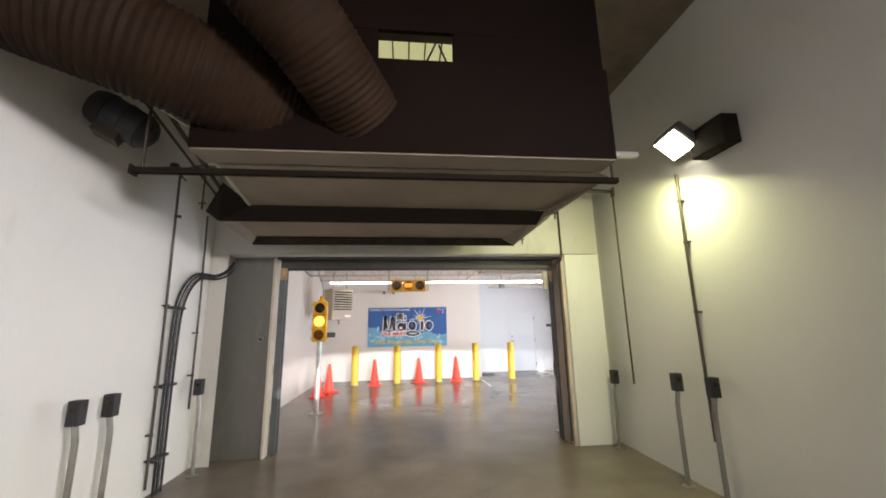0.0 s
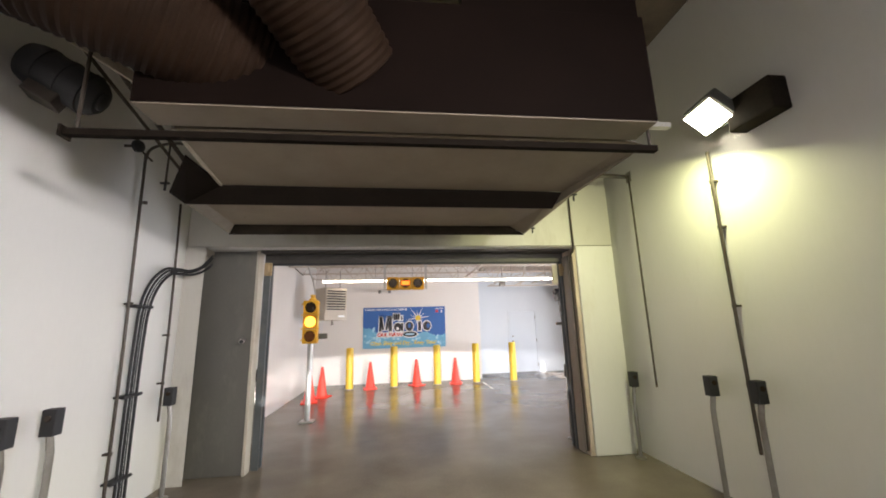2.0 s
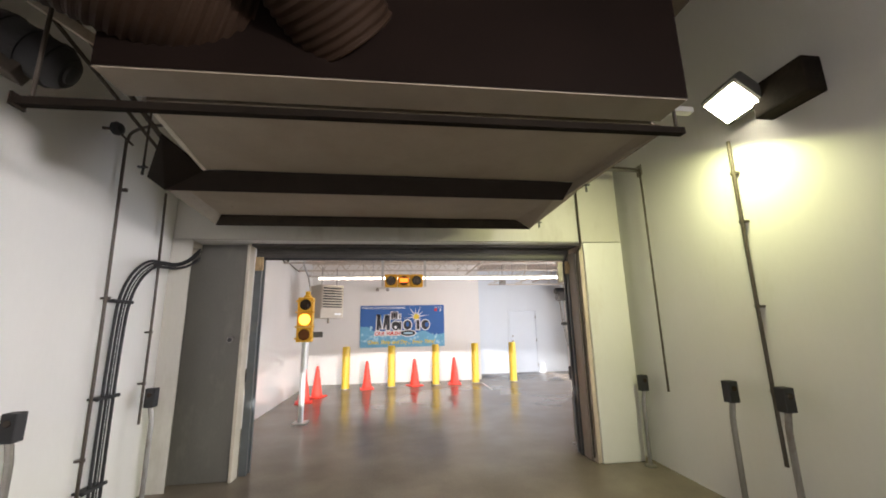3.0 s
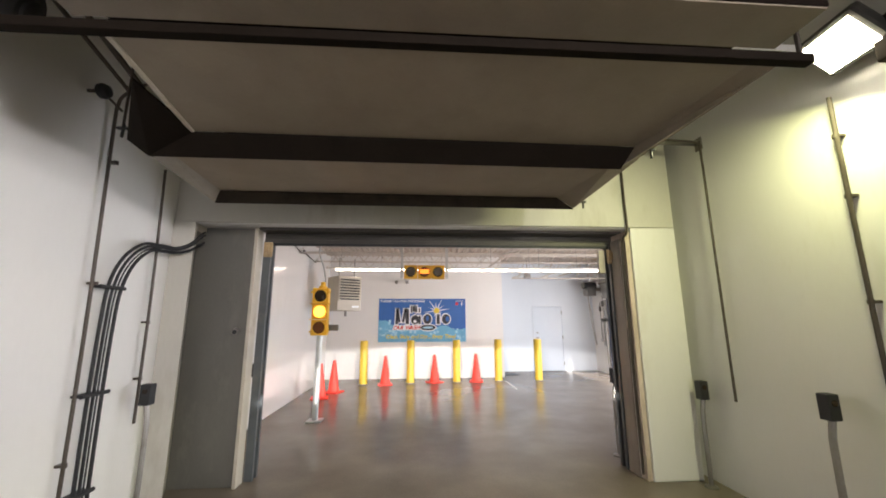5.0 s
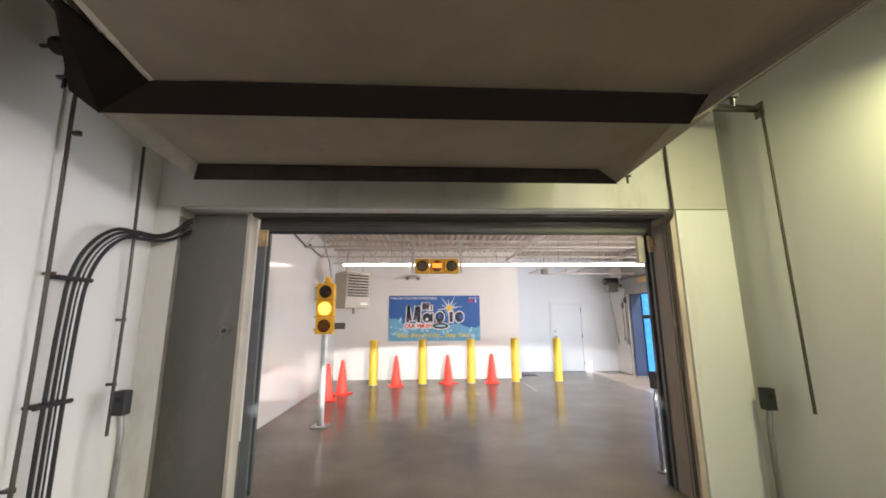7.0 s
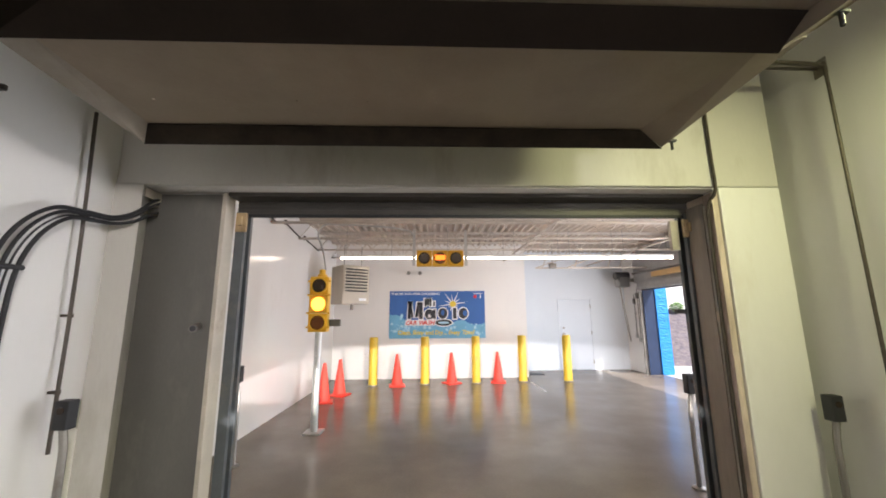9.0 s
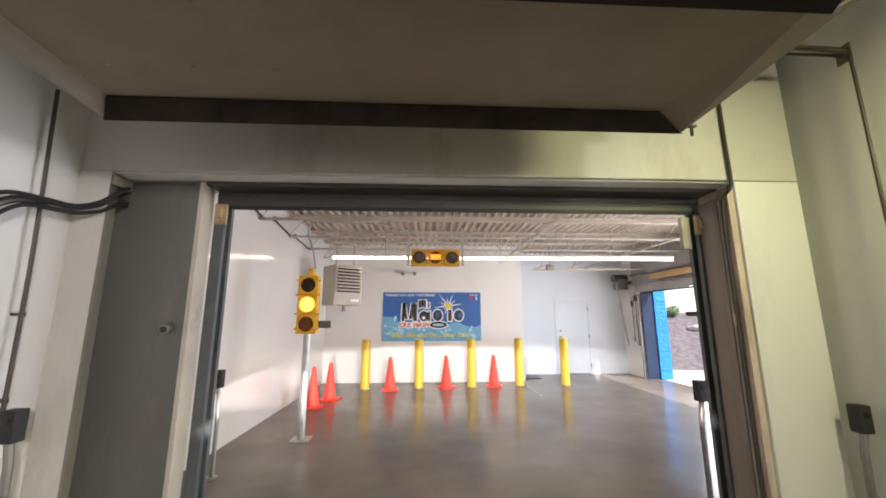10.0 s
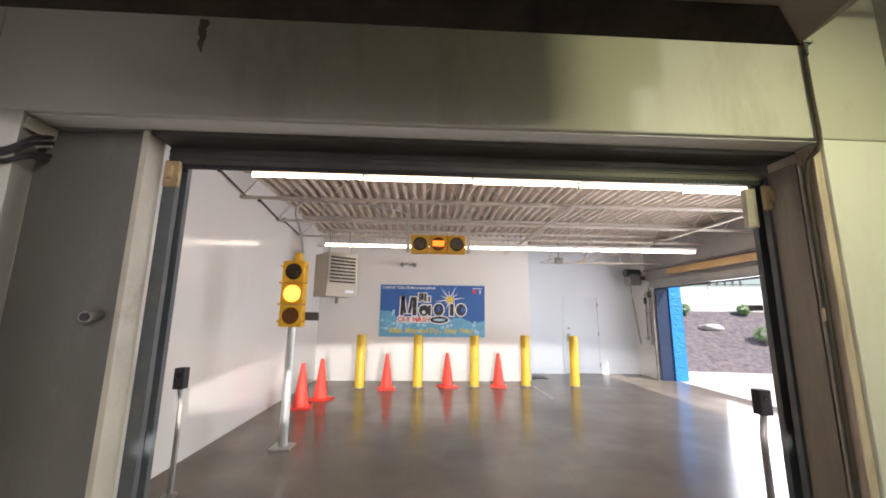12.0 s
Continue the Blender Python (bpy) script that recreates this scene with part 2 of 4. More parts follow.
SIGN_GOLD = surface("printed_gold", (0.80, 0.60, 0.06), 0.4, 0, 0.05, 5, 60, 0.02)

# ---- shape helpers ----


def empty_thing(name, place=(0, 0, 0), label="", category="", group="", kind=""):
    ob = new(name)
    ob.location = place
    ob.empty_display_size = 0.1
    return tagged(ob, label, category, group, kind)


def part(name, bm, mat, parent=None, label="", smooth=False):
    """Links a bmesh as one mesh object under a thing or a part; its coordinates are those of the world when the parent stands at the origin."""
    me = bpy.data.meshes.new(name)
    bmesh.ops.recalc_face_normals(bm, faces=bm.faces)
    if smooth:
        for face in bm.faces:
            face.smooth = True
        for edge in bm.edges:
            if len(edge.link_faces) == 2 and edge.calc_face_angle(0) > radians(35):
                edge.smooth = False
    bm.to_mesh(me)
    bm.free()
    me.materials.append(mat)
    ob = new(name, me)
    if parent is not None:
        ob.parent = parent
    if label:
        tagged(ob, label)
    return ob


def solid(name, bm, mat, label="", category="", kind="structure", smooth=False):
    return tagged(part(name, bm, mat, None, label, smooth), label, category, "", kind)


def box(bm, x0, x1, y0, y1, z0, z1, bevel=0.0, m=None):
    made = bmesh.ops.create_cube(bm, size=1)
    vs = made["verts"]
    bmesh.ops.scale(bm, vec=(x1 - x0, y1 - y0, z1 - z0), verts=vs)
    bmesh.ops.translate(bm, vec=((x0 + x1) / 2, (y0 + y1) / 2, (z0 + z1) / 2), verts=vs)
    if m is not None:
        bmesh.ops.transform(bm, matrix=m, verts=vs)
    if bevel:
        es = list({e for v in vs for e in v.link_edges})
        bmesh.ops.bevel(bm, geom=es, offset=bevel, segments=2, affect="EDGES", profile=0.6)
    return bm


def cube(*a, **k):
    return box(bmesh.new(), *a, **k)


def rod(bm, a, b, r, r2=None, seg=12):
    """A round bar from a to b."""
    a, b = Vector(a), Vector(b)
    d = b - a
    m = Matrix.Translation((a + b) / 2) @ d.to_track_quat("Z", "Y").to_matrix().to_4x4()
    bmesh.ops.create_cone(bm, cap_ends=True, segments=seg, radius1=r, radius2=r if r2 is None else r2, depth=d.length, matrix=m)
    return bm


def curve_points(points, steps=8):
    """A smooth line through the points."""
    ps = [Vector(p) for p in points]
    out = []
    for i in range(len(ps) - 1):
        p0, p1, p2, p3 = ps[max(i - 1, 0)], ps[i], ps[i + 1], ps[min(i + 2, len(ps) - 1)]
        for k in range(steps):
            t = k / steps
            out.append(0.5 * (2 * p1 + (p2 - p0) * t + (2 * p0 - 5 * p1 + 4 * p2 - p3) * t * t + (3 * p1 - p0 - 3 * p2 + p3) * t ** 3))
    out.append(ps[-1])
    return out


def sweep(bm, pts, radius, seg=10):
    """A tube along pts; radius may be a function of the way along."""
    rings = []
    up = Vector((0, 0, 1))
    length = 0.0
    for i, p in enumerate(pts):
        d = (pts[min(i + 1, len(pts) - 1)] - pts[max(i - 1, 0)]).normalized()
        if i:
            length += (p - pts[i - 1]).length
        if i == 0:
            side = d.cross(up) if abs(d.z) < 0.95 else d.cross(Vector((0, 1, 0)))
        else:
            side = side - d * side.dot(d)
        side.normalize()
        top = side.cross(d)
        r = radius(length) if callable(radius) else radius
        rings.append([bm.verts.new(p + (side * math.cos(a) + top * math.sin(a)) * r) for a in [2 * math.pi * k / seg for k in range(seg)]])
    for a, b in zip(rings, rings[1:]):
        for k in range(seg):
            bm.faces.new((a[k], a[(k + 1) % seg], b[(k + 1) % seg], b[k]))
    bm.faces.new(rings[0])
    bm.faces.new(list(reversed(rings[-1])))
    return bm


def lathe(bm, profile, seg=24, centre=(0, 0, 0)):
    """Turns a profile of (radius, height) round the upright axis."""
    c = Vector(centre)
    rings = [[bm.verts.new(c + Vector((r * math.cos(2 * math.pi * k / seg), r * math.sin(2 * math.pi * k / seg), z))) for k in range(seg)] for r, z in profile]
    for a, b in zip(rings, rings[1:]):
        for k in range(seg):
            bm.faces.new((a[k], a[(k + 1) % seg], b[(k + 1) % seg], b[k]))
    bm.faces.new(list(reversed(rings[0])))
    bm.faces.new(rings[-1])
    return bm


def slab(bm, corners, thick):
    """A plate on the corners given, thickened upwards along its normal."""
    low = [bm.verts.new(c) for c in corners]
    face = bm.faces.new(low)
    face.normal_update()
    up = face.normal * thick
    high = [bm.verts.new(v.co + up) for v in low]
    bm.faces.new(list(reversed(high)))
    for k in range(len(low)):
        j = (k + 1) % len(low)
        bm.faces.new((low[j], low[k], high[k], high[j]))
    return bm


# ---- large structure ----
LEFT, RIGHT, END = -2.56, 3.03, 5.25
FARWALL, RECESS, EAST = 12.28, 13.45, 5.80
solid("floor", cube(-3.2, 6.14, -6, 14.0, -0.3, 0), FLOOR, "stained damp grey concrete floor of the wash bay", "floor")
solid("wall_west", cube(LEFT - 0.3, LEFT, -6, END + 0.34, 0, 5.2), WALL, "long white panelled wall of the wash bay", "wall")
solid("wall_west_room", cube(LEFT - 0.3, LEFT, END + 0.34, 14.0, 0, 5.2), WALL_GLOSS, "glossy white painted side wall of the drying room", "wall")
solid("wall_east_bay", cube(RIGHT, RIGHT + 0.25, -6, END + 0.2, 0, 5.2), WALL, "white wall of the wash bay lit yellow by a floodlight", "wall")
bm = cube(LEFT, ENTRY_X0, -6.3, -6, 0, 5.2)
box(bm, ENTRY_X1, RIGHT, -6.3, -6, 0, 5.2)
box(bm, ENTRY_X0, ENTRY_X1, -6.3, -6, ENTRY_H, 5.2)
solid("wall_south", bm, WALL, "white wall with an assumed open entrance of the wash bay, unseen", "wall")
solid("ceiling_bay", cube(LEFT - 0.3, RIGHT + 0.25, -6.3, END + 0.35, 4.9, 5.1), CEIL, "dim unlit ceiling of the wash bay", "ceiling")

# end wall of the bay: lintel, pier and the parts above and beside it
solid("wall_lintel", cube(LEFT, 2.92, END, END + 0.34, 2.64, 4.9, bevel=0.012), LINTEL, "grimy off-white painted lintel over the bay exit", "wall")
solid("wall_pier_east", cube(2.39, 2.92, END, END + 0.34, 0, 2.636, bevel=0.012), WALL, "white painted pier beside the bay exit", "wall")
solid("wall_pier_return", cube(2.92, RIGHT, END + 0.20, END + 0.34, 0, 4.9), WALL, "recessed white wall strip beside the pier", "wall")
bm = bmesh.new()
splay = [(LEFT, END - 0.004), (-2.335, END - 0.004), (-2.440, END + 0.20), (-2.440, END + 0.34), (LEFT, END + 0.34)]
foot = [bm.verts.new((x, y, 0)) for x, y in splay]
head = [bm.verts.new((x, y, 2.637)) for x, y in splay]
bm.faces.new(foot[::-1])
bm.faces.new(head)
for k in range(5):
    bm.faces.new((foot[k], foot[(k + 1) % 5], head[(k + 1) % 5], head[k]))
# the greyer lintel paint puts the column's shade into its colour
solid("wall_column_west", bm, LINTEL, "off-white corner column, greyer for its shade, with a splayed edge beside the bay exit", "wall")
# dark drip of grime down the lintel
drip = (0.052, 0.058, 0.046, 0.054, 0.034, 0.036, 0.020, 0.006)
bm = bmesh.new()
rows = [[bm.verts.new((-1.425 + 0.006 * math.sin(2.1 * k) + s * w, END - 0.0015, 3.27 - 0.032 * k)) for s in (-0.5, 0.5)] for k, w in enumerate(drip)]
for a, b in zip(rows, rows[1:]):
    bm.faces.new((a[0], b[0], b[1], a[1]))
part("stain", bm, GRIME, bpy.data.objects["wall_lintel"], "dark brown drip stain")

# drying room walls
solid("wall_room_south", cube(RIGHT + 0.25, EAST, END, END + 0.34, 0, 3.75), WALL_ROOM, "white wall between the wash bay and the drying room", "wall")
solid("wall_room_south_cap", cube(RIGHT, RIGHT + 0.25, END + 0.2, END + 0.34, 0, 4.9), WALL_ROOM, "white wall end at the bay corner", "wall")
solid("wall_north", cube(LEFT, 2.50, FARWALL, FARWALL + 0.2, 0, 3.75), WALL_ROOM, "white end wall with a printed banner", "wall")
solid("wall_north_return", cube(2.30, 2.50, FARWALL + 0.2, RECESS, 0, 3.75), WALL_ROOM, "short white wall at the recess", "wall")
DOOR_X0, DOOR_X1, DOOR_H = 3.80, 4.72, 2.03
bm = cube(2.30, DOOR_X0 - 0.04, RECESS, RECESS + 0.2, 0, 3.75)
box(bm, DOOR_X1 + 0.04, EAST + 0.3, RECESS, RECESS + 0.2, 0, 3.75)
box(bm, DOOR_X0 - 0.04, DOOR_X1 + 0.04, RECESS, RECESS + 0.2, DOOR_H + 0.04, 3.75)
solid("wall_north_recess", bm, WALL_DAYLIT, "white recessed wall with a service door, coloured bluish for daylight", "wall")
OPEN_Y0, OPEN_Y1, OPEN_H = 6.45, 12.45, 2.28
bm = cube(EAST, EAST + 0.3, END, OPEN_Y0, 0, 3.75)
box(bm, EAST, EAST + 0.3, OPEN_Y1, RECESS, 0, 3.75)
box(bm, EAST, EAST + 0.3, OPEN_Y0, OPEN_Y1, OPEN_H, 3.75)
solid("wall_east", bm, WALL_ROOM, "white side wall with the open exit to the yard", "wall")

# fluted roof deck of the drying room
bm = bmesh.new()
flute = 0.152
x = LEFT
outline = []
while x < EAST + 0.3:
    outline += [(x, 3.455), (x + 0.04, 3.455), (x + 0.06, 3.54), (x + 0.132, 3.54)]
    x += flute
low = [[bm.verts.new((px, y, pz)) for px, pz in outline] for y in (END + 0.34, RECESS + 0.2)]
for k in range(len(outline) - 1):
    bm.faces.new((low[0][k], low[0][k + 1], low[1][k + 1], low[1][k]))
box(bm, LEFT - 0.3, EAST + 0.4, END + 0.34, RECESS + 0.3, 3.56, 3.74)
solid("ceiling_room", bm, DECK, "fluted painted metal roof deck of the drying room", "ceiling")

# emissive sheet added over the dryer in place of floodlit ceiling
light = empty_thing("roof_light", (0, 0, 0), "glowing yellow sheet with dark bars, in place of lit ceiling above the plenum", "skylight", kind="structure")
light.name = "window_1"
part("glow_sheet", cube(-0.50, 0.86, 3.18, 4.20, 4.865, 4.88), CEILING_GLOW, light, "glowing yellow sheet for the lit ceiling")
for k in range(8):
    part("bar", cube(-0.50 + 0.19 * k, -0.484 + 0.19 * k, 3.18, 4.20, 4.84, 4.863), PIPE, light)
part("brace", rod(bmesh.new(), (0.25, 4.2, 4.82), (0.42, 3.6, 4.82), 0.012, seg=6), PIPE, light)
part("brace", rod(bmesh.new(), (0.62, 4.2, 4.82), (0.42, 3.75, 4.82), 0.012, seg=6), PIPE, light)
part("beam", cube(-0.8, 1.2, 3.42, 3.66, 4.76, 4.815), CEIL, light)

# ---- wash bay: exit door gear ----
gear = empty_thing("roll_up_door", (0, 0, 0), "rolled-up metal door with dark guide rails over the bay exit", "door", kind="structure")
gear.name = "door_1"
# curtain rolled up under the lintel, its toothed bottom edge showing
bm = cube(-1.76, 2.36, END + 0.37, END + 0.60, 2.54, 2.80, bevel=0.02)
part("door_hood", bm, STEEL, gear)
bm = bmesh.new()
for k in range(11):
    box(bm, -1.76, 2.36, END + 0.345 + 0.006 * (k % 2), END + 0.365, 2.488 + 0.0185 * k, 2.5055 + 0.0185 * k)
part("curtain", bm, CURTAIN, gear)
bm = cube(-1.74, 2.36, END + 0.350, END + 0.368, 2.458, 2.487)
for k in range(104):
    x = -1.73 + 0.039 * k
    box(bm, x, x + 0.026, END + 0.343, END + 0.367, 2.460, 2.477)
part("bottom_edge", bm, BLACK, gear, "black toothed rubber bottom edge")
part("soffit_plate", cube(-2.34, 2.388, END + 0.03, END + 0.17, 2.630, 2.638, bevel=0.002), WALL, gear, "white painted soffit strip")
part("soffit_plate", cube(-1.76, 2.388, END + 0.172, END + 0.343, 2.600, 2.637, bevel=0.004), CURTAIN, gear, "dark inner soffit plate")
for x0, x1 in ((-1.76, -1.68), (2.30, 2.38)):
    bm = cube(x0, x1, END + 0.33, END + 0.37, 0, 2.50)
    box(bm, x0, x1, END + 0.43, END + 0.47, 0, 2.50)
    box(bm, x0 if x0 < 0 else x1 - 0.02, x0 + 0.02 if x0 < 0 else x1, END + 0.37, END + 0.43, 0, 2.50)
    part("guide_rail", bm, RAIL, gear)
for x0, x1, low, high in ((-1.755, -1.66, 2.32, 2.49), (2.27, 2.385, 2.27, 2.44)):
    bm = cube(x0, x1, END + 0.31, END + 0.34, low, high, bevel=0.008)
    box(bm, x0 + 0.03, x1 - 0.03, END + 0.28, END + 0.312, low + 0.05, high - 0.04)
    part("guide_bracket", bm, TAN, gear, "tan angled guide bracket")
part("guide_bracket", cube(2.19, 2.268, END + 0.375, END + 0.42, 2.16, 2.44, bevel=0.006), TRIM, gear, "pale guide bracket plate")
bm = cube(2.235, 2.31, END + 0.48, END + 0.52, 1.585, 1.625, bevel=0.006)
part("latch", bm, PANEL, gear)

# dark grey metal cover beside the opening with its pale trim
cover = empty_thing("door_side_cover", (0, 0, 0), "tall dark grey metal cover panel beside the bay exit", "panel")
part("panel", cube(-2.436, -1.802, END + 0.20, END + 0.30, 0.0, 2.620, bevel=0.006), COVER, cover)
bm = cube(-1.80, -1.764, END + 0.16, END + 0.31, 0.0, 2.620, bevel=0.005)
for z in (0.35, 0.9, 1.45, 2.0, 2.45):
    rod(bm, (-1.782, END + 0.164, z), (-1.782, END + 0.152, z), 0.008, seg=8)
part("edge_trim", bm, TRIM, cover, "pale scuffed steel edge trim")
bm = rod(bmesh.new(), (-1.915, END + 0.205, 1.512), (-1.872, END + 0.065, 1.498), 0.030, seg=16)
part("lock_collar", bm, STEEL, cover, "dull steel lock collar")
# black disc on the collar, drawn for its dark shaded hole
part("bore_shade", rod(bmesh.new(), (-1.8726, END + 0.067, 1.498), (-1.8706, END + 0.060, 1.4975), 0.023, seg=14), BLACK, cover)
bm = cube(-2.430, -2.345, END + 0.185, END + 0.199, 2.50, 2.618, bevel=0.004)
box(bm, -2.345, -2.33, END + 0.02, END + 0.199, 2.545, 2.618, bevel=0.004)
part("cable_bracket", bm, TRIM, cover, "pale angled cable bracket")

part("guide_cover", cube(2.318, 2.333, END + 0.125, END + 0.325, 0, 2.53), GUIDE, gear, "brown-grey guide cover plate")

# jamb on the pier side with a conduit
solid("trim_jamb", cube(2.335, 2.388, END + 0.02, END + 0.33, 0, 2.599, bevel=0.006), JAMB, "scuffed tan metal jamb lining", "trim")

# ---- wash bay: pipes and cables ----


def pipe(name, points, r, mat, label, clips=(), axis="x", wall=0.0):
    thing = empty_thing(name, points[0], label, "pipe")
    thing.location = (0, 0, 0)
    part("tube", sweep(bmesh.new(), curve_points(points, 5), r), mat, thing, smooth=True)
    for z in clips:
        x, y = points[0][0], points[0][1]
        bm = cube(min(x, wall), max(x, wall), y - r * 1.7, y + r * 1.7, z - 0.009, z + 0.009)
        rod(bm, (x, y, z - 0.014), (x, y, z + 0.014), r * 1.35)
        part("pipe_clip", bm, PIPE, thing)
    return thing


pipe("conduit", [(LEFT + 0.05, 4.36, 0.10), (LEFT + 0.05, 4.34, 1.5), (LEFT + 0.05, 4.28, 3.2), (LEFT + 0.06, 4.27, 3.33), (LEFT + 0.14, 4.20, 3.40), (-2.15, 4.0, 3.36), (-1.85, 3.75, 3.24)], 0.013, PIPE, "thin brown conduit running up the white wall", (0.6, 1.9, 2.9), wall=LEFT)
pipe("conduit", [(LEFT + 0.05, 5.00, 0.72), (LEFT + 0.05, 4.99, 1.9), (LEFT + 0.05, 4.94, 3.08)], 0.012, PIPE, "thin brown conduit beside the corner column", (1.1, 1.6, 2.3), wall=LEFT)
pipe("conduit", [(RIGHT - 0.05, 3.57, 0.5), (RIGHT - 0.05, 3.57, 2.0), (RIGHT - 0.05, 3.56, 3.2)], 0.015, PIPE, "brown conduit dropping from the floodlight", (1.05, 1.72, 2.45, 2.9), wall=RIGHT)
pipe("conduit", [(RIGHT - 0.05, 4.79, 0.85), (RIGHT - 0.05, 4.79, 2.2), (RIGHT - 0.05, 4.79, 3.36), (RIGHT - 0.07, 4.80, 3.46), (RIGHT - 0.25, 4.81, 3.49), (2.3, 4.82, 3.50)], 0.012, PIPE, "thin brown conduit bending away from the wall at the top", ())
pipe("conduit", [(2.345, END - 0.02, 3.9), (2.345, END - 0.02, 3.0), (2.350, END - 0.02, 2.66), (2.345, END + 0.0, 2.57), (2.322, END + 0.065, 2.42), (2.322, END + 0.075, 1.7), (2.322, END + 0.075, 0.05)], 0.013, PIPE, "thin dark conduit down the lintel and jamb", ())
pipe("conduit", [(2.325, END + 0.105, 2.50), (2.325, END + 0.105, 1.7), (2.325, END + 0.105, 0.05)], 0.009, PIPE_PALE, "thin pale conduit along the jamb", ())
box_bm = rod(bmesh.new(), (2.325, END + 0.09, 1.52), (2.325, END + 0.09, 1.60), 0.022, seg=12)
tagged(part("conduit_box", box_bm, JAMB), "small round tan conduit box on the jamb", "junction box")

bundle = empty_thing("cable_bundle", (0, 0, 0), "bundle of black cables bending from the floor to the exit cover", "cable")
for dy, low, high, r in ((0.0, 2.315, 2.57, 0.013), (0.05, 2.295, 2.53, 0.011), (0.13, 2.265, 2.45, 0.013), (0.085, 2.275, 2.42, 0.006)):
    dz = low - 2.31
    pts = [(LEFT + 0.07, 4.46 + dy, 0.0), (LEFT + 0.07, 4.44 + dy, 0.9), (LEFT + 0.07, 4.44 + dy, 1.60 + dz), (LEFT + 0.075, 4.46 + dy, 1.92 + dz), (LEFT + 0.09, 4.55 + dy * 0.9, 2.14 + dz),
           (LEFT + 0.11, 4.71 + dy * 0.7, low - 0.03), (LEFT + 0.12, 4.92 + dy * 0.3, low), (LEFT + 0.15, 5.10, low + 0.01), (LEFT + 0.21, 5.215, low + (high - low) * 0.3), (LEFT + 0.25, 5.30, low + (high - low) * 0.7), (LEFT + 0.215, END + 0.19, high)]
    part("cable", sweep(bmesh.new(), curve_points(pts, 7), r, 8), BLACK, bundle, smooth=True)
for z in (1.88, 1.06, 0.35):
    bm = cube(LEFT, LEFT + 0.10, 4.37, 4.60, z - 0.010, z + 0.010, bevel=0.004)
    rod(bm, (LEFT + 0.085, 4.36, z), (LEFT + 0.085, 4.61, z), 0.016)
    part("cable_strap", bm, BLACK, bundle)


def sensor_post(x, y, z, lean):
    """A dark sensor box on a bent post."""
    thing = empty_thing("sensor_post", (x, y, 0), "dark grey sensor box on a bent post by the wall", "sensor", "sensor posts along the bay")
    part("post", sweep(bmesh.new(), curve_points([(lean * -0.03, 0.0, 0.0), (lean * -0.03, 0, z - 0.30), (lean * -0.02, 0, z - 0.16), (0, 0, z - 0.06)], 5), 0.022, 8), STEEL, thing, smooth=True)
    part("foot", lathe(bmesh.new(), [(0.06, 0), (0.06, 0.012), (0.03, 0.02)], 12, (lean * -0.03, 0, 0)), STEEL, thing)
    head = part("sensor_head", cube(-0.045, 0.045, -0.03, 0.05, z - 0.09, z + 0.09, bevel=0.008), BLACK, thing)
    part("sensor_eye", rod(bmesh.new(), (0, -0.03, z + 0.03), (0, -0.036, z + 0.03), 0.022, seg=14), LENS_DARK, head)


for x, y, z, lean in ((-2.42, 3.26, 1.04, -1), (-2.42, 3.60, 1.03, -1), (-2.40, 4.95, 0.97, -1), (2.90, 5.10, 0.90, 1), (2.90, 3.88, 1.00, 1), (2.90, 3.40, 1.02, 1), (-2.20, 6.75, 0.95, -1), (2.46, 6.0, 0.92, 1)):
    sensor_post(x, y, z, lean)

# ---- wash bay: overhead dryer ----
hood = empty_thing("dryer_hood", (0, 0, 0), "long grey painted sheet-metal dryer hood, shade coloured into its edges", "dryer")
# near panel: a shallow tray that deepens away from the camera
part("near_panel", slab(bmesh.new(), [(-1.34, 2.73, 2.83), (1.60, 2.73, 2.83), (1.46, 3.57, 2.775), (-1.43, 3.57, 2.795)], 0.02), PAINT_GREY, hood)
# lips and left side plate are grey metal too, their shade put in as colour
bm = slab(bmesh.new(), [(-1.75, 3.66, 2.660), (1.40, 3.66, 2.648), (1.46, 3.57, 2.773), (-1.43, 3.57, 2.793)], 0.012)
part("near_panel_lip", bm, HOOD_DARK, hood, "turned-down lip, dark for its shade")
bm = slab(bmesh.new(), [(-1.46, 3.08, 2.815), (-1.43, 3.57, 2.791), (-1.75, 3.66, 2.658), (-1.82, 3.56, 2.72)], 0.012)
part("side_plate", bm, HOOD_DARK, hood, "triangular side plate, dark for its shade")
bm = slab(bmesh.new(), [(1.60, 2.73, 2.83), (1.70, 2.73, 2.80), (1.55, 3.62, 2.735), (1.40, 3.66, 2.650), (1.46, 3.57, 2.773)], 0.012)
part("side_plate", bm, PAINT_GREY, hood)
# far panel: tray with splayed sides
part("far_panel", slab(bmesh.new(), [(-1.64, 3.67, 2.70), (1.36, 3.67, 2.69), (1.20, 4.33, 2.66), (-1.64, 4.33, 2.67)], 0.02), PAINT_GREY, hood)
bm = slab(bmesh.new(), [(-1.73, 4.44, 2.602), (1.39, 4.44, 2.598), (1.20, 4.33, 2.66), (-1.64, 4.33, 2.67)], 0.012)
part("far_panel_lip", bm, HOOD_LIP, hood, "turned-down lip, dark for its shade")
part("side_lip", slab(bmesh.new(), [(-1.64, 3.67, 2.70), (-1.64, 4.33, 2.67), (-1.73, 4.44, 2.60), (-1.76, 3.67, 2.675)], 0.012), SIDE_LIT, hood, "grey splayed side lip, paler for light from the wall")
part("side_lip", slab(bmesh.new(), [(1.36, 3.67, 2.69), (1.55, 3.66, 2.73), (1.39, 4.44, 2.60), (1.20, 4.33, 2.66)], 0.012), PAINT_GREY, hood)
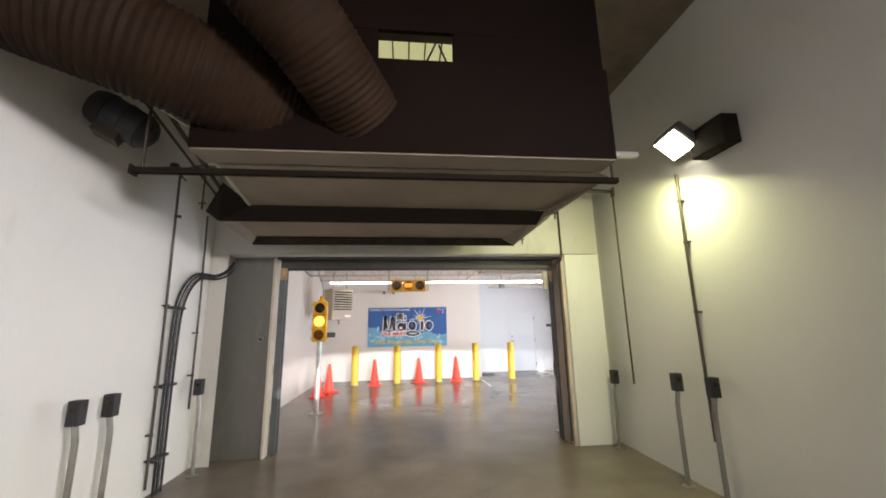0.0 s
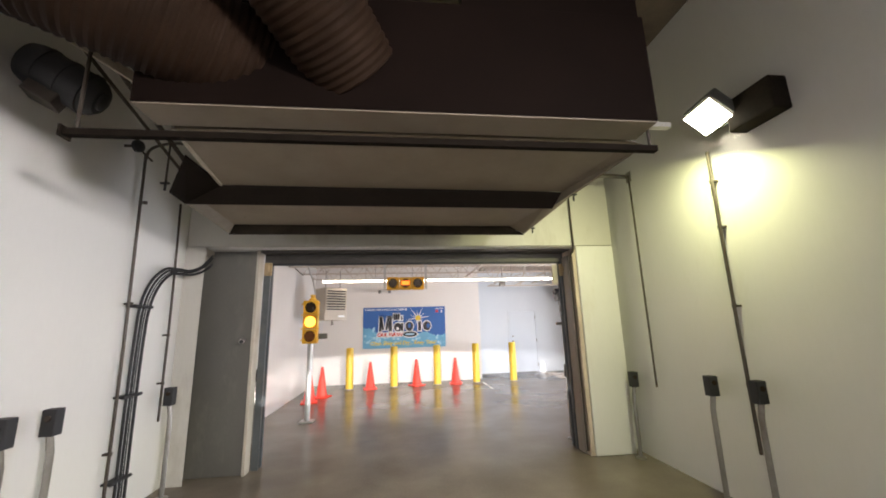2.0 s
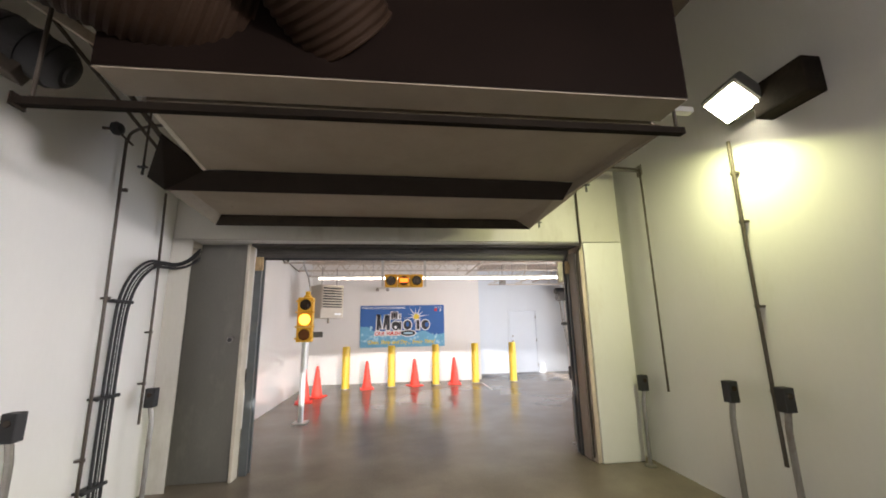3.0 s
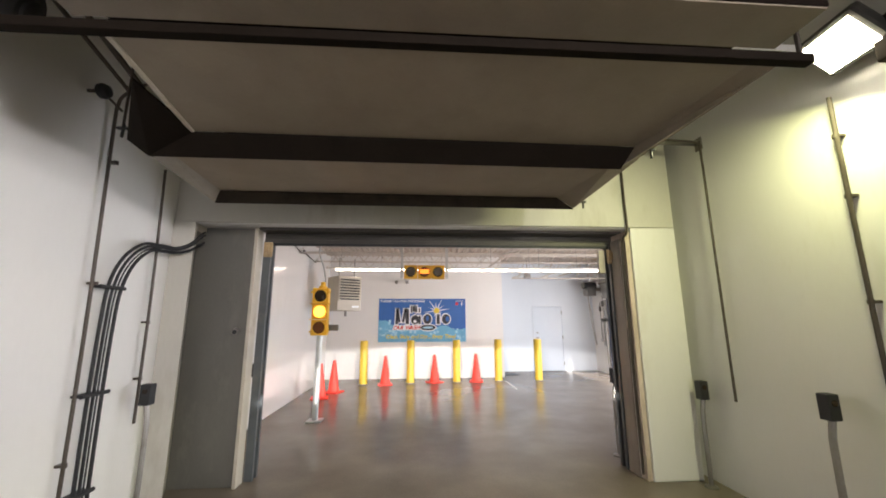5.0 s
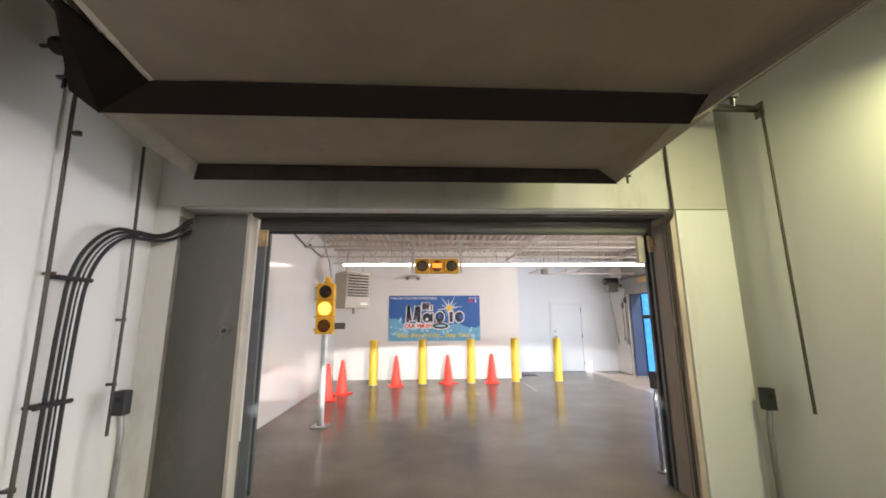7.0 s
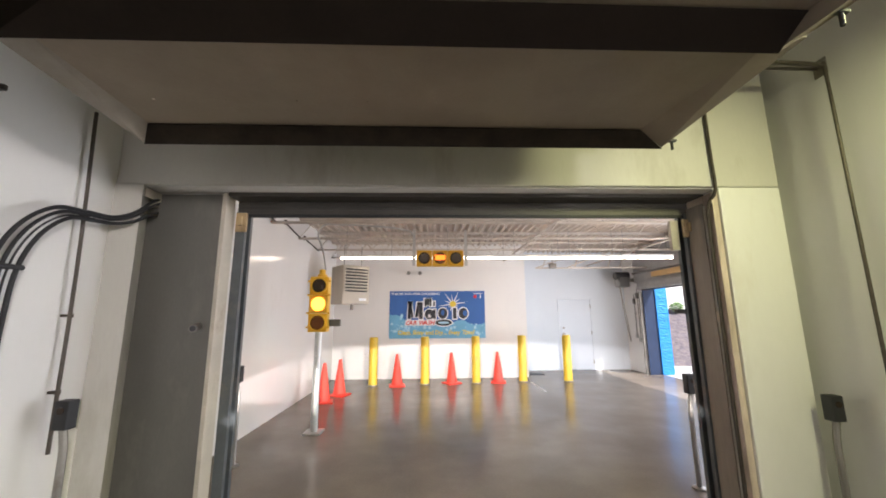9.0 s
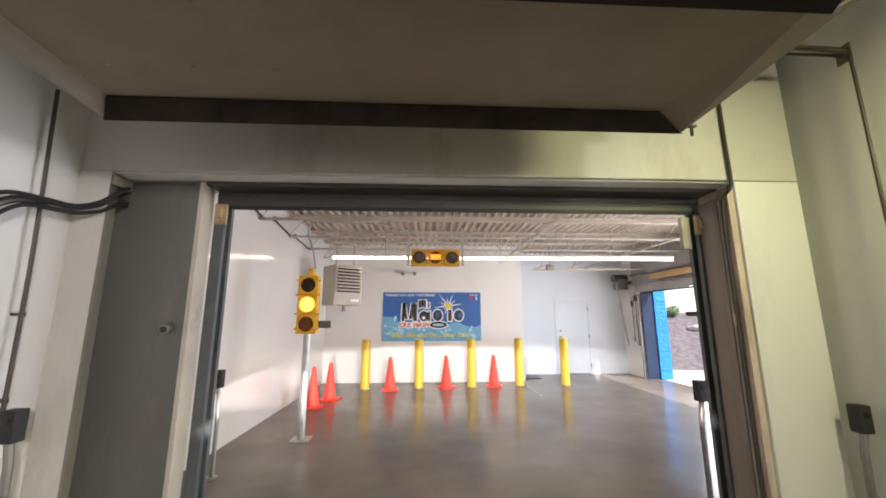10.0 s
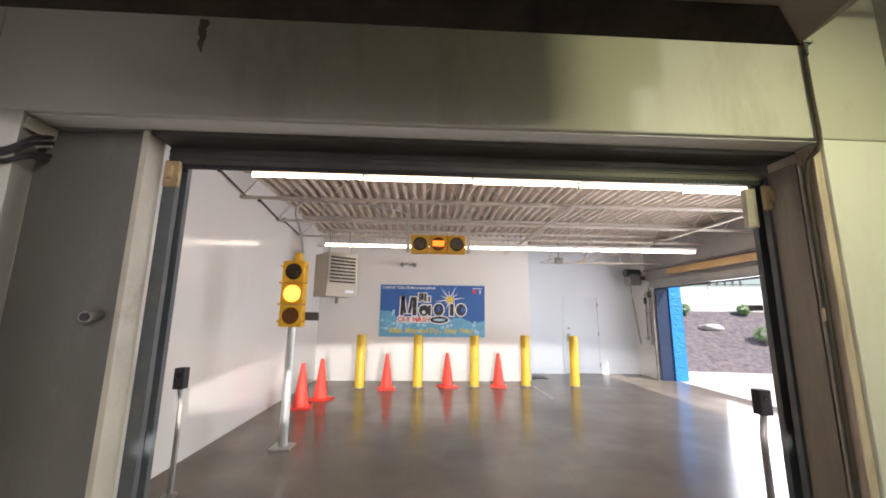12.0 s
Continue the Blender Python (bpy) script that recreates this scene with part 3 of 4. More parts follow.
# outer skins that close the hood above
bm = bmesh.new()
box(bm, -1.66, 1.37, 4.40, 4.46, 2.66, 2.92)
box(bm, -1.66, 1.55, 4.34, 4.46, 2.92, 3.58)
part("back_skin", bm, PLENUM, hood)
part("top_skin", cube(-1.40, 1.55, 2.74, 4.34, 2.94, 2.97), PLENUM, hood)
part("end_skin", cube(1.49, 1.55, 2.74, 4.34, 2.97, 3.58), PLENUM, hood)
part("end_skin", cube(-1.40, -1.34, 2.74, 4.34, 2.97, 3.58), PLENUM, hood)
# the flange's pale colour carries bounce light from the west wall
part("edge_flange", slab(bmesh.new(), [(-1.362, 2.735, 2.822), (-1.338, 2.735, 2.822), (-1.428, 3.57, 2.782), (-1.452, 3.57, 2.786)], 0.026), TRIM, hood, "edge flange with wall bounce in its pale colour")
for k in range(8):
    x = -1.45 + 0.36 * k
    part("rivet", rod(bmesh.new(), (x, 4.10, 2.690), (x, 4.10, 2.672), 0.006, seg=8), PAINT_GREY, hood)


def hanger(x, y, z):
    thing = empty_thing("hanger_rod", (x, y, z), "dark threaded hanger rod with a hook at the hood corner", "bracket", "hood hangers")
    bm = rod(bmesh.new(), (0, 0, -0.05), (0, 0, 4.9 - z), 0.008, seg=8)
    part("rod", bm, PIPE, thing)
    bm = cube(-0.036, 0.030, -0.012, 0.012, -0.002, 0.012, bevel=0.003)
    rod(bm, (0, 0, -0.055), (0.004, 0, 0.03), 0.009, seg=8)
    part("hook", bm, BLACK, thing)


for x, y, z in ((-1.87, 3.58, 2.80), (1.56, 3.54, 2.735), (1.53, 4.54, 2.69)):
    hanger(x, y, z)

bar = empty_thing("support_bar", (0, 0, 0), "dark square steel support bar under the dryer hood", "bar")
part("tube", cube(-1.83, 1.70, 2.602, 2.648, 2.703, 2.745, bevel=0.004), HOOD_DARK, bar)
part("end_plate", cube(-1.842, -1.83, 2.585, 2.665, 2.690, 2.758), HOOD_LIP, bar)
part("drop_rod", rod(bmesh.new(), (-1.78, 2.625, 2.745), (-1.78, 2.625, 3.6), 0.010, seg=8), PIPE, bar)
part("drop_rod", rod(bmesh.new(), (1.66, 2.625, 2.745), (1.66, 2.625, 3.6), 0.010, seg=8), PIPE, bar)

plenum = empty_thing("air_plenum", (0, 0, 0), "dark brown sheet-metal air plenum feeding the dryer hood", "duct")
part("box", cube(-1.40, 1.60, 2.44, 2.676, 2.820, 3.57, bevel=0.006), PLENUM, plenum)
part("under_panel", cube(-1.395, 1.595, 2.446, 2.670, 2.812, 2.8195), PAINT_GREY, plenum, "grey underside panel")
part("duct_block", cube(-1.38, 1.58, 2.452, 2.49, 3.825, 4.6, bevel=0.004), PLENUM, plenum)
for x0, x1 in ((-1.38, -0.17), (0.40, 1.58)):
    part("duct_neck", cube(x0, x1, 2.455, 2.54, 3.572, 3.823), PLENUM, plenum)


def flex_hose(points, r, label):
    thing = empty_thing("flexible_duct", (0, 0, 0), label, "duct hose", "air hoses")
    ps = curve_points(points, 90)
    part("hose", sweep(bmesh.new(), ps, lambda s: r * (1 + 0.021 * math.sin(s * 2 * math.pi / 0.044)), 28), HOSE, thing, smooth=True)
    for end, nxt in ((ps[0], ps[9]),):
        d = (nxt - end).normalized()
        part("collar", rod(bmesh.new(), end, end + d * 0.05, r * 1.06, seg=28), PLENUM, thing)


flex_hose([(-1.02, 1.62, 4.30), (-0.94, 1.76, 3.96), (-0.80, 1.93, 3.66), (-0.57, 2.12, 3.44), (-0.26, 2.56, 3.14)], 0.268, "brown ribbed flexible air hose dropping into the plenum")
flex_hose([(-2.50, 1.75, 3.62), (-2.15, 1.90, 3.47), (-1.55, 2.15, 3.32), (-0.88, 2.68, 3.21)], 0.31, "brown ribbed flexible air hose from the blower")

blower = empty_thing("blower_motor", (0, 0, 0), "dark blower motor on a wall bracket under the ceiling", "motor")
AXLE = look((-2.27, 3.10, 3.34), (-1.95, 3.24, 3.17))
bm = lathe(bmesh.new(), [(0.0, -0.20), (0.10, -0.195), (0.135, -0.16), (0.15, -0.10), (0.15, 0.20), (0.13, 0.25), (0.0, 0.27)], 24)
bm.transform(AXLE)
part("drum", bm, BLACK, blower, smooth=True)
bm = lathe(bmesh.new(), [(0.0, -0.222), (0.045, -0.22), (0.065, -0.21), (0.07, -0.195)], 20)
bm.transform(AXLE)
part("end_cap", bm, BLACK, blower, smooth=True)
for along in (-0.11, 0.02, 0.15):
    bm = lathe(bmesh.new(), [(0.150, along - 0.014), (0.158, along - 0.012), (0.158, along + 0.012), (0.150, along + 0.014)], 24)
    bm.transform(AXLE)
    part("band", bm, BLACK, blower)
bm = box(bmesh.new(), -0.08, 0.08, -0.21, -0.12, -0.04, 0.14, bevel=0.012, m=AXLE)
part("terminal_box", bm, PIPE, blower, "dark brown terminal box under the motor")
part("bracket", cube(-2.56, -2.30, 3.18, 3.24, 3.38, 3.44, bevel=0.006), STEEL, blower)
part("mount_plate", slab(bmesh.new(), [(-2.14, 2.86, 3.50), (-1.76, 3.02, 3.28), (-1.72, 3.10, 3.34), (-2.10, 2.94, 3.56)], 0.012), TRIM, blower, "pale folded mounting plate")
bm = bmesh.new()
rod(bm, (-2.1, 2.7, 3.75), (-1.95, 4.3, 3.05), 0.02, seg=6)
rod(bm, (-2.2, 2.7, 3.70), (-2.0, 4.3, 3.0), 0.014, seg=6)
part("brace", bm, PIPE, blower)

knob = empty_thing("wall_bracket", (LEFT, 4.06, 3.36), "dark round-headed bracket on the wall", "bracket")
bm = lathe(bmesh.new(), [(0.02, -0.02), (0.055, -0.01), (0.06, 0.02), (0.045, 0.05), (0.015, 0.06)], 14)
bmesh.ops.rotate(bm, matrix=Matrix.Rotation(radians(90), 3, "Y"), verts=bm.verts)
bmesh.ops.translate(bm, vec=(0.10, 0, 0), verts=bm.verts)
part("head", bm, BLACK, knob, smooth=True)
bm = rod(bmesh.new(), (0, 0, 0), (0.11, 0, 0), 0.014, seg=8)
rod(bm, (0.10, 0, 0), (0.18, 0.12, -0.10), 0.010, seg=8)
part("arm", bm, PIPE, knob)

# channel struts between the bay wall and the dryer
for y, z, x0 in ((4.86, 3.47, 2.25),):
    strut = empty_thing("channel_strut", (x0, y, z), "dull steel channel strut fixed to the bay wall", "bar", "wall struts")
    bm = cube(0, RIGHT - x0, -0.021, 0.021, 0.036, 0.041)
    box(bm, 0, RIGHT - x0, -0.021, -0.017, 0, 0.036)
    box(bm, 0, RIGHT - x0, 0.017, 0.021, 0, 0.036)
    part("channel", bm, STEEL, strut)
    part("wall_plate", cube(RIGHT - x0 - 0.008, RIGHT - x0, -0.05, 0.05, -0.06, 0.08, bevel=0.002), STEEL, strut)
    part("clamp", cube(0.12, 0.22, -0.035, 0.035, 0.042, 0.085, bevel=0.008), BLACK, strut)
    part("brace", rod(bmesh.new(), (0.3, 0, 0.04), (0.50, -0.20, 0.30), 0.012, seg=8), PIPE, strut)

# floodlight on the bay wall
flood = empty_thing("floodlight", tuple(FLOOD), "bright floodlight in a dark housing on the bay wall", "lamp", "floodlights along the bay")
tilt = look((0, 0, 0), (-2.4, 0.25, -2.6))
bm = bmesh.new()
box(bm, -0.20, 0.20, -0.16, 0.16, 0.0, 0.10, bevel=0.03, m=tilt)
housing = part("housing", bm, PANEL, flood)
bm = bmesh.new()
box(bm, -0.165, 0.165, -0.125, 0.125, -0.012, -0.002, m=tilt)
part("lamp_face", bm, FLOOD_FACE, housing, "glaring white lamp face")
bm = cube(0.05, 0.23, -0.04, 0.04, -0.03, 0.05, bevel=0.01)
part("wall_arm", bm, STEEL, flood)
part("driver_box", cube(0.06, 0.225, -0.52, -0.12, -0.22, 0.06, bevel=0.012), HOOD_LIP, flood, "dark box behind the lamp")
# housing for the assumed lamp, out of view
copy_thing(flood, Matrix.Translation(FLOOD_ASSUMED))
# pale channel that runs along the wall beside the floodlight
solid("trim_channel", cube(1.70, 2.25, 3.10, 3.16, 3.18, 3.22), WHITE_METAL, "short pale metal channel by the dryer", "trim")

# ---- drying room: roof joists and lights ----


def joist(y, z):
    thing = empty_thing("roof_joist", (0, y, 0), "open-web painted steel roof joist", "joist", "roof joists")
    bm = cube(LEFT, EAST, -0.035, -0.008, z, z + 0.03)
    box(bm, LEFT, EAST, 0.008, 0.035, z, z + 0.03)
    part("bottom_chord", bm, JOIST, thing)
    bm = cube(LEFT, EAST, -0.05, -0.008, 3.41, 3.455)
    box(bm, LEFT, EAST, 0.008, 0.05, 3.41, 3.455)
    part("top_chord", bm, JOIST, thing)
    n = 14
    step = (EAST - LEFT) / n
    for k in range(n):
        x = LEFT + k * step
        part("web_bar", rod(bmesh.new(), (x, 0, z + 0.015), (x + step / 2, 0, 3.43), 0.008, seg=6), JOIST, thing)
        part("web_bar", rod(bmesh.new(), (x + step / 2, 0, 3.43), (x + step, 0, z + 0.015), 0.008, seg=6), JOIST, thing)
    return thing


first = joist(6.9, 3.04)
for y in (8.15, 9.4, 10.65, 11.8):
    copy_thing(first, pose(0, y, 0))
lower = empty_thing("bridging_bar", (0, 0, 0), "thin steel bridging bar under the roof joists", "bar")
part("bar", cube(4.6, 4.63, 6.0, 13.2, 3.0, 3.03), JOIST, lower)
lower = empty_thing("bridging_bar", (0, 0, 0), "thin steel bridging bar under the roof joists", "bar")
part("bar", cube(1.9, 1.93, 6.0, 12.2, 3.0, 3.03), JOIST, lower)


def tube_light(x0, x1, y, z, r, glow):
    """A fluorescent strip of the given length, hung on two wires."""
    thing = empty_thing("strip_light", ((x0 + x1) / 2, y, z), "white fluorescent strip light with a glowing tube", "lamp", "fluorescent strips")
    h = (x1 - x0) / 2
    part("tray", cube(-h, h, -0.06, 0.06, 0.0, 0.045, bevel=0.006), WHITE_METAL, thing)
    part("tube", rod(bmesh.new(), (-h + 0.008, 0, -0.028), (h - 0.008, 0, -0.009 - r), r, seg=10), glow, thing, "glowing fluorescent tube")
    for s in (-1, 1):
        part("tube_holder", cube(s * (h - 0.004) - 0.004, s * (h - 0.004) + 0.004, -0.02, 0.02, -0.05, 0.001), WHITE_METAL, thing)
        part("hanging_wire", rod(bmesh.new(), (s * h * 0.8, 0, 0.045), (s * h * 0.8, 0, 0.60), 0.004, seg=6), STEEL, thing)


for x0, x1, y, z in (ROW_NEAR, ROW_FAR):
    n = 6
    for k in range(n):
        warm = y < 8 and k < 4
        drop = 0.006 * k if y < 8 else 0
        tube_light(x0 + (x1 - x0) * k / n + 0.002, x0 + (x1 - x0) * (k + 1) / n - 0.002, y, z - drop, 0.016 if warm else 0.026 if y < 8 else 0.019, TUBE_WARM if warm else TUBE)

for y0, z0, y1, z1 in ((6.3, 3.24, 7.0, 3.10), (7.55, 3.20, 8.30, 3.08), (8.66, 3.17, 9.42, 3.06), (9.66, 3.10, 10.60, 3.02)):
    tie = empty_thing("wall_tie", (0, 0, 0), "thin dark tie bar along the wall under the roof", "bar", "wall ties")
    part("bar", rod(bmesh.new(), (LEFT + 0.03, y0, z0), (LEFT + 0.03, y1, z1), 0.012, seg=6), PIPE, tie)
    part("lug", cube(LEFT, LEFT + 0.04, y0 - 0.02, y0 + 0.02, z0 - 0.02, z0 + 0.06), PIPE, tie)

# overhead door rails, brackets and pipes under the roof by the recess
for y, x0, z in ((12.62, 2.9, 2.86), (12.05, 3.6, 2.80)):
    rail = empty_thing("overhead_rail", (0, 0, 0), "thin steel overhead door rail hung from the roof", "rail", "overhead rails")
    part("rail", cube(x0, 5.75, y - 0.02, y + 0.02, z, z + 0.035), JOIST, rail)
    for x in (x0 + 0.2, x0 + 1.1, 5.3):
        part("hanger", rod(bmesh.new(), (x, y, z + 0.03), (x + 0.25, y, 3.46), 0.012, seg=6), JOIST, rail)
    part("brace", rod(bmesh.new(), (x0, y, z + 0.02), (x0 + 1.0, y - 0.5, 3.2), 0.012, seg=6), JOIST, rail)
unit = empty_thing("ceiling_box", (3.35, 12.5, 2.92), "small grey electrical box under the roof", "junction box")
part("body", cube(-0.09, 0.09, -0.07, 0.07, -0.07, 0.07, bevel=0.01), STEEL, unit)
part("stem", rod(bmesh.new(), (0, 0, 0.07), (0, 0, 0.54), 0.012, seg=8), STEEL, unit)

# ---- drying room: signals ----


def signal_head(parent, cells, radius, horizontal):
    """Three lens cells in a row about the parent's origin, facing the bay."""
    pitch, half, deep = 0.265, 0.135, 0.15
    for i, lit in enumerate(cells):
        off = (i - 1) * pitch
        cx, cz = (off, 0) if horizontal else (0, -off)
        section = part("signal_section", cube(cx - pitch / 2 + 0.002, cx + pitch / 2 - 0.002, 0, deep, cz - half + 0.003, cz + half - 0.003, bevel=0.015), SIGNAL, parent) if horizontal else \
            part("signal_section", cube(cx - half, cx + half, 0, deep, cz - pitch / 2 + 0.002, cz + pitch / 2 - 0.002, bevel=0.015), SIGNAL, parent)
        bm = bmesh.new()
        seg = 24
        for a in range(seg):
            t0, t1 = 2 * math.pi * a / seg, 2 * math.pi * (a + 1) / seg
            ring = []
            for t in (t0, t1):
                for r, y in ((radius, -0.02), (radius + 0.014, -0.02), (radius + 0.014, 0.002), (radius, 0.002)):
                    ring.append(bm.verts.new((cx + r * math.cos(t), y, cz + r * math.sin(t))))
            for q in range(4):
                bm.faces.new((ring[q], ring[(q + 1) % 4], ring[4 + (q + 1) % 4], ring[4 + q]))
        part("lens_rim", bm, SIGNAL, section)
        bm = bmesh.new()
        rod(bm, (cx, 0.004, cz), (cx, -0.012, cz), radius, radius * 0.8, seg=24)
        part("lens", bm, (LENS_LIT if lit == 1 else LENS_RED if lit == 2 else LENS_DARK), section, "lit amber lens" if lit == 1 else "dark signal lens")


upright = empty_thing("traffic_signal", (-1.66, 7.80, 1.76), "yellow three-lens traffic signal with a lit amber lens on a pole", "traffic signal")
signal_head(upright, (0, 1, 2), 0.105, False)
for z in (-0.33, -0.13, 0.13, 0.33):
    for x in (-0.148, 0.148):
        part("lug", cube(x - 0.018, x + 0.018, 0.01, 0.03, z - 0.012, z + 0.012), SIGNAL, upright)
part("cap", lathe(bmesh.new(), [(0.07, 0.40), (0.07, 0.43), (0.045, 0.44), (0.045, 0.50), (0.02, 0.51)], 16, (0.02, 0.08, 0)), SIGNAL, upright)
part("side_box", cube(0.14, 0.30, 0.10, 0.16, -0.32, -0.22, bevel=0.01), PANEL, upright, "dark side box")
pole = sweep(bmesh.new(), [Vector((0.0, 0.10, -1.76)), Vector((0, 0.10, -0.9)), Vector((0.0, 0.10, -0.40))], 0.05, 14)
part("pole", pole, GALV, upright, "galvanised steel pole", True)
part("base_plate", cube(-0.12, 0.12, -0.02, 0.22, -1.76, -1.74), GALV, upright)

across = empty_thing("traffic_signal", (0.12, 8.50, 2.535), "yellow three-lens traffic signal hung sideways with a lit centre panel", "traffic signal")
signal_head(across, (0, 2, 0), 0.105, True)
part("lit_panel", cube(-0.085, 0.085, -0.022, -0.013, -0.035, 0.045), PANEL_LIT, across, "lit orange message panel")
for x in (-0.44, 0.44):
    bm = cube(x - 0.025, x + 0.025, 0.05, 0.09, -0.12, 0.50)
    part("hanger", bm, GALV, across)
pipe("signal_conduit", [(-1.60, 7.90, 2.26), (-1.68, 8.0, 2.55), (-1.80, 8.10, 2.85), (-1.72, 8.16, 3.02), (-1.5, 8.18, 3.03), (-0.9, 8.3, 3.03), (-0.5, 8.5, 3.02), (-0.34, 8.56, 2.95), (-0.33, 8.56, 2.66)], 0.014, GALV, "thin bent conduit feeding the traffic signals")

# ---- drying room: heater, banner, bollards, cones ----
heater = empty_thing("unit_heater", (-1.58, 10.15, 2.23), "grey louvred unit heater hung in the corner", "heater")
heater.rotation_euler = (0, 0, radians(38))
part("casing", cube(-0.31, 0.29, 0.0, 0.56, -0.40, 0.40, bevel=0.012), HEATER, heater)
bm = cube(-0.29, 0.27, -0.02, 0.002, 0.36, 0.39)
box(bm, -0.29, 0.27, -0.02, 0.002, -0.18, -0.15)
box(bm, -0.29, -0.26, -0.02, 0.002, -0.15, 0.36)
box(bm, 0.24, 0.27, -0.02, 0.002, -0.15, 0.36)
louvres = part("louvre_frame", bm, HEATER, heater)
# black sheet for the shade between the louvres
part("louvre_shade", cube(-0.26, 0.24, -0.004, -0.001, -0.15, 0.36), BLACK, louvres)
for k in range(8):
    z = -0.12 + 0.064 * k
    part("louvre", slab(bmesh.new(), [(-0.26, -0.026, z), (0.24, -0.026, z), (0.24, -0.003, z + 0.034), (-0.26, -0.003, z + 0.034)], 0.004), TRIM, louvres)
part("name_plate", cube(0.06, 0.23, -0.006, 0.001, -0.33, -0.28), SIGN_WHITE, heater)
part("drain_stub", rod(bmesh.new(), (-0.02, 0.15, -0.40), (-0.02, 0.15, -0.52), 0.03, seg=10), STEEL, heater)
part("hanging_rod", rod(bmesh.new(), (-0.2, 0.2, 0.40), (-0.2, 0.2, 0.85), 0.01, seg=8), STEEL, heater)
part("hanging_rod", rod(bmesh.new(), (0.2, 0.2, 0.40), (0.2, 0.2, 0.85), 0.01, seg=8), STEEL, heater)

# banner
SX0, SX1, SZ0, SZ1 = -1.12, 1.395, 1.0, 2.225
BY = FARWALL
banner = empty_thing("wall_banner", (0, 0, 0), "printed blue car wash banner with a gold sunburst on the wall", "sign")
part("sheet", cube(SX0, SX1, BY - 0.016, BY - 0.002, SZ0, SZ1), SIGN_BLUE, banner)


def flat(bm, pts, y, thick=0.002):
    lowv = [bm.verts.new((x, y, z)) for x, z in pts]
    high = [bm.verts.new((x, y - thick, z)) for x, z in pts]
    n = len(pts)
    bm.faces.new(lowv)
    bm.faces.new(list(reversed(high)))
    for k in range(n):
        j = (k + 1) % n
        bm.faces.new((lowv[k], lowv[j], high[j], high[k]))
    return bm


# pale foam along the lower half
rng = random.Random(4)
pts = [(SX0, SZ0)] + [(SX1, SZ0)]
n = 26
for k in range(n, -1, -1):
    u = k / n
    z = SZ0 + 0.40 + 0.22 * max(0, 1 - u * 4.5) + 0.05 * math.sin(u * 19) + rng.uniform(-0.02, 0.02)
    pts.append((SX0 + (SX1 - SX0) * u, z))
part("foam_print", flat(bmesh.new(), pts, BY - 0.0165), SIGN_LIGHT, banner)
bm = bmesh.new()
for k in range(70):
    u = abs(rng.gauss(0, 0.16)) if k < 45 else rng.uniform(0.1, 0.98)
    x, z = SX0 + 0.05 + min(u, 0.95) * (SX1 - SX0), SZ0 + rng.uniform(0.10, 0.62 if u < 0.12 else 0.42)
    r = rng.uniform(0.012, 0.045)
    flat(bm, [(x + r * math.cos(a * 0.6283), z + r * math.sin(a * 0.6283)) for a in range(10)], BY - 0.0186 - 0.00002 * k, 0.0002)
tagged(part("bubble_print", bm, SIGN_FOAM, banner), kind="stuff")
# sunburst
SUNX, SUNZ = 0.55, 1.88
bm = bmesh.new()
for k in range(12):
    a = 2 * math.pi * k / 12 + 0.13
    r = (0.40, 0.26)[k % 2] * (1.0 if math.sin(a) > -0.2 else 0.6)
    flat(bm, [(SUNX + 0.05 * math.cos(a - 0.4), SUNZ + 0.05 * math.sin(a - 0.4)), (SUNX + r * math.cos(a), min(SZ1 - 0.01, SUNZ + r * math.sin(a))), (SUNX + 0.05 * math.cos(a + 0.4), SUNZ + 0.05 * math.sin(a + 0.4))], BY - 0.0205, 0.001)
part("sun_rays", bm, SIGN_WHITE, banner)
part("sun_disc", flat(bmesh.new(), [(SUNX + 0.085 * math.cos(k * 0.3927), SUNZ + 0.085 * math.sin(k * 0.3927)) for k in range(16)], BY - 0.022, 0.001), SIGN_GOLD, banner)


def plain_mark(grow, y, mat):
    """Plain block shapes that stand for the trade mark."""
    def piece(pts):
        part("mark", flat(bmesh.new(), pts, y, 0.001), mat, banner)

    def slanted(x0, x1, z0, z1, lean=0.0):
        piece([(x0 - grow, z0 - grow), (x1 + grow, z0 - grow), (x1 + lean + grow, z1 + grow), (x0 + lean - grow, z1 + grow)])

    def oval(cx, cz, rx, rz):
        piece([(cx + (rx + grow) * math.cos(a * 0.3142), cz + (rz + grow) * math.sin(a * 0.3142)) for a in range(20)])
    for x0, x1, z0, z1, lean in ((-0.64, -0.57, 1.50, 1.93, 0.02), (-0.55, -0.49, 1.55, 1.93, -0.06), (-0.45, -0.39, 1.55, 1.93, 0.06), (-0.34, -0.25, 1.50, 1.93, 0.0), (0.03, 0.09, 1.50, 1.74, 0), (0.55, 0.64, 1.50, 1.78, 0)):
        slanted(x0, x1, z0, z1, lean)
    for cx, cz, rx, rz in ((-0.07, 1.62, 0.12, 0.13), (0.28, 1.64, 0.12, 0.14), (0.30, 1.40, 0.22, 0.08), (0.82, 1.64, 0.12, 0.14)):
        oval(cx, cz, rx, rz)
    for x0, x1, z0, z1 in ((-0.20, -0.16, 1.83, 2.02), (-0.13, -0.09, 1.86, 2.02), (-0.06, -0.02, 1.83, 2.02), (0.03, 0.07, 1.83, 1.95)):
        slanted(x0, x1, z0, z1)


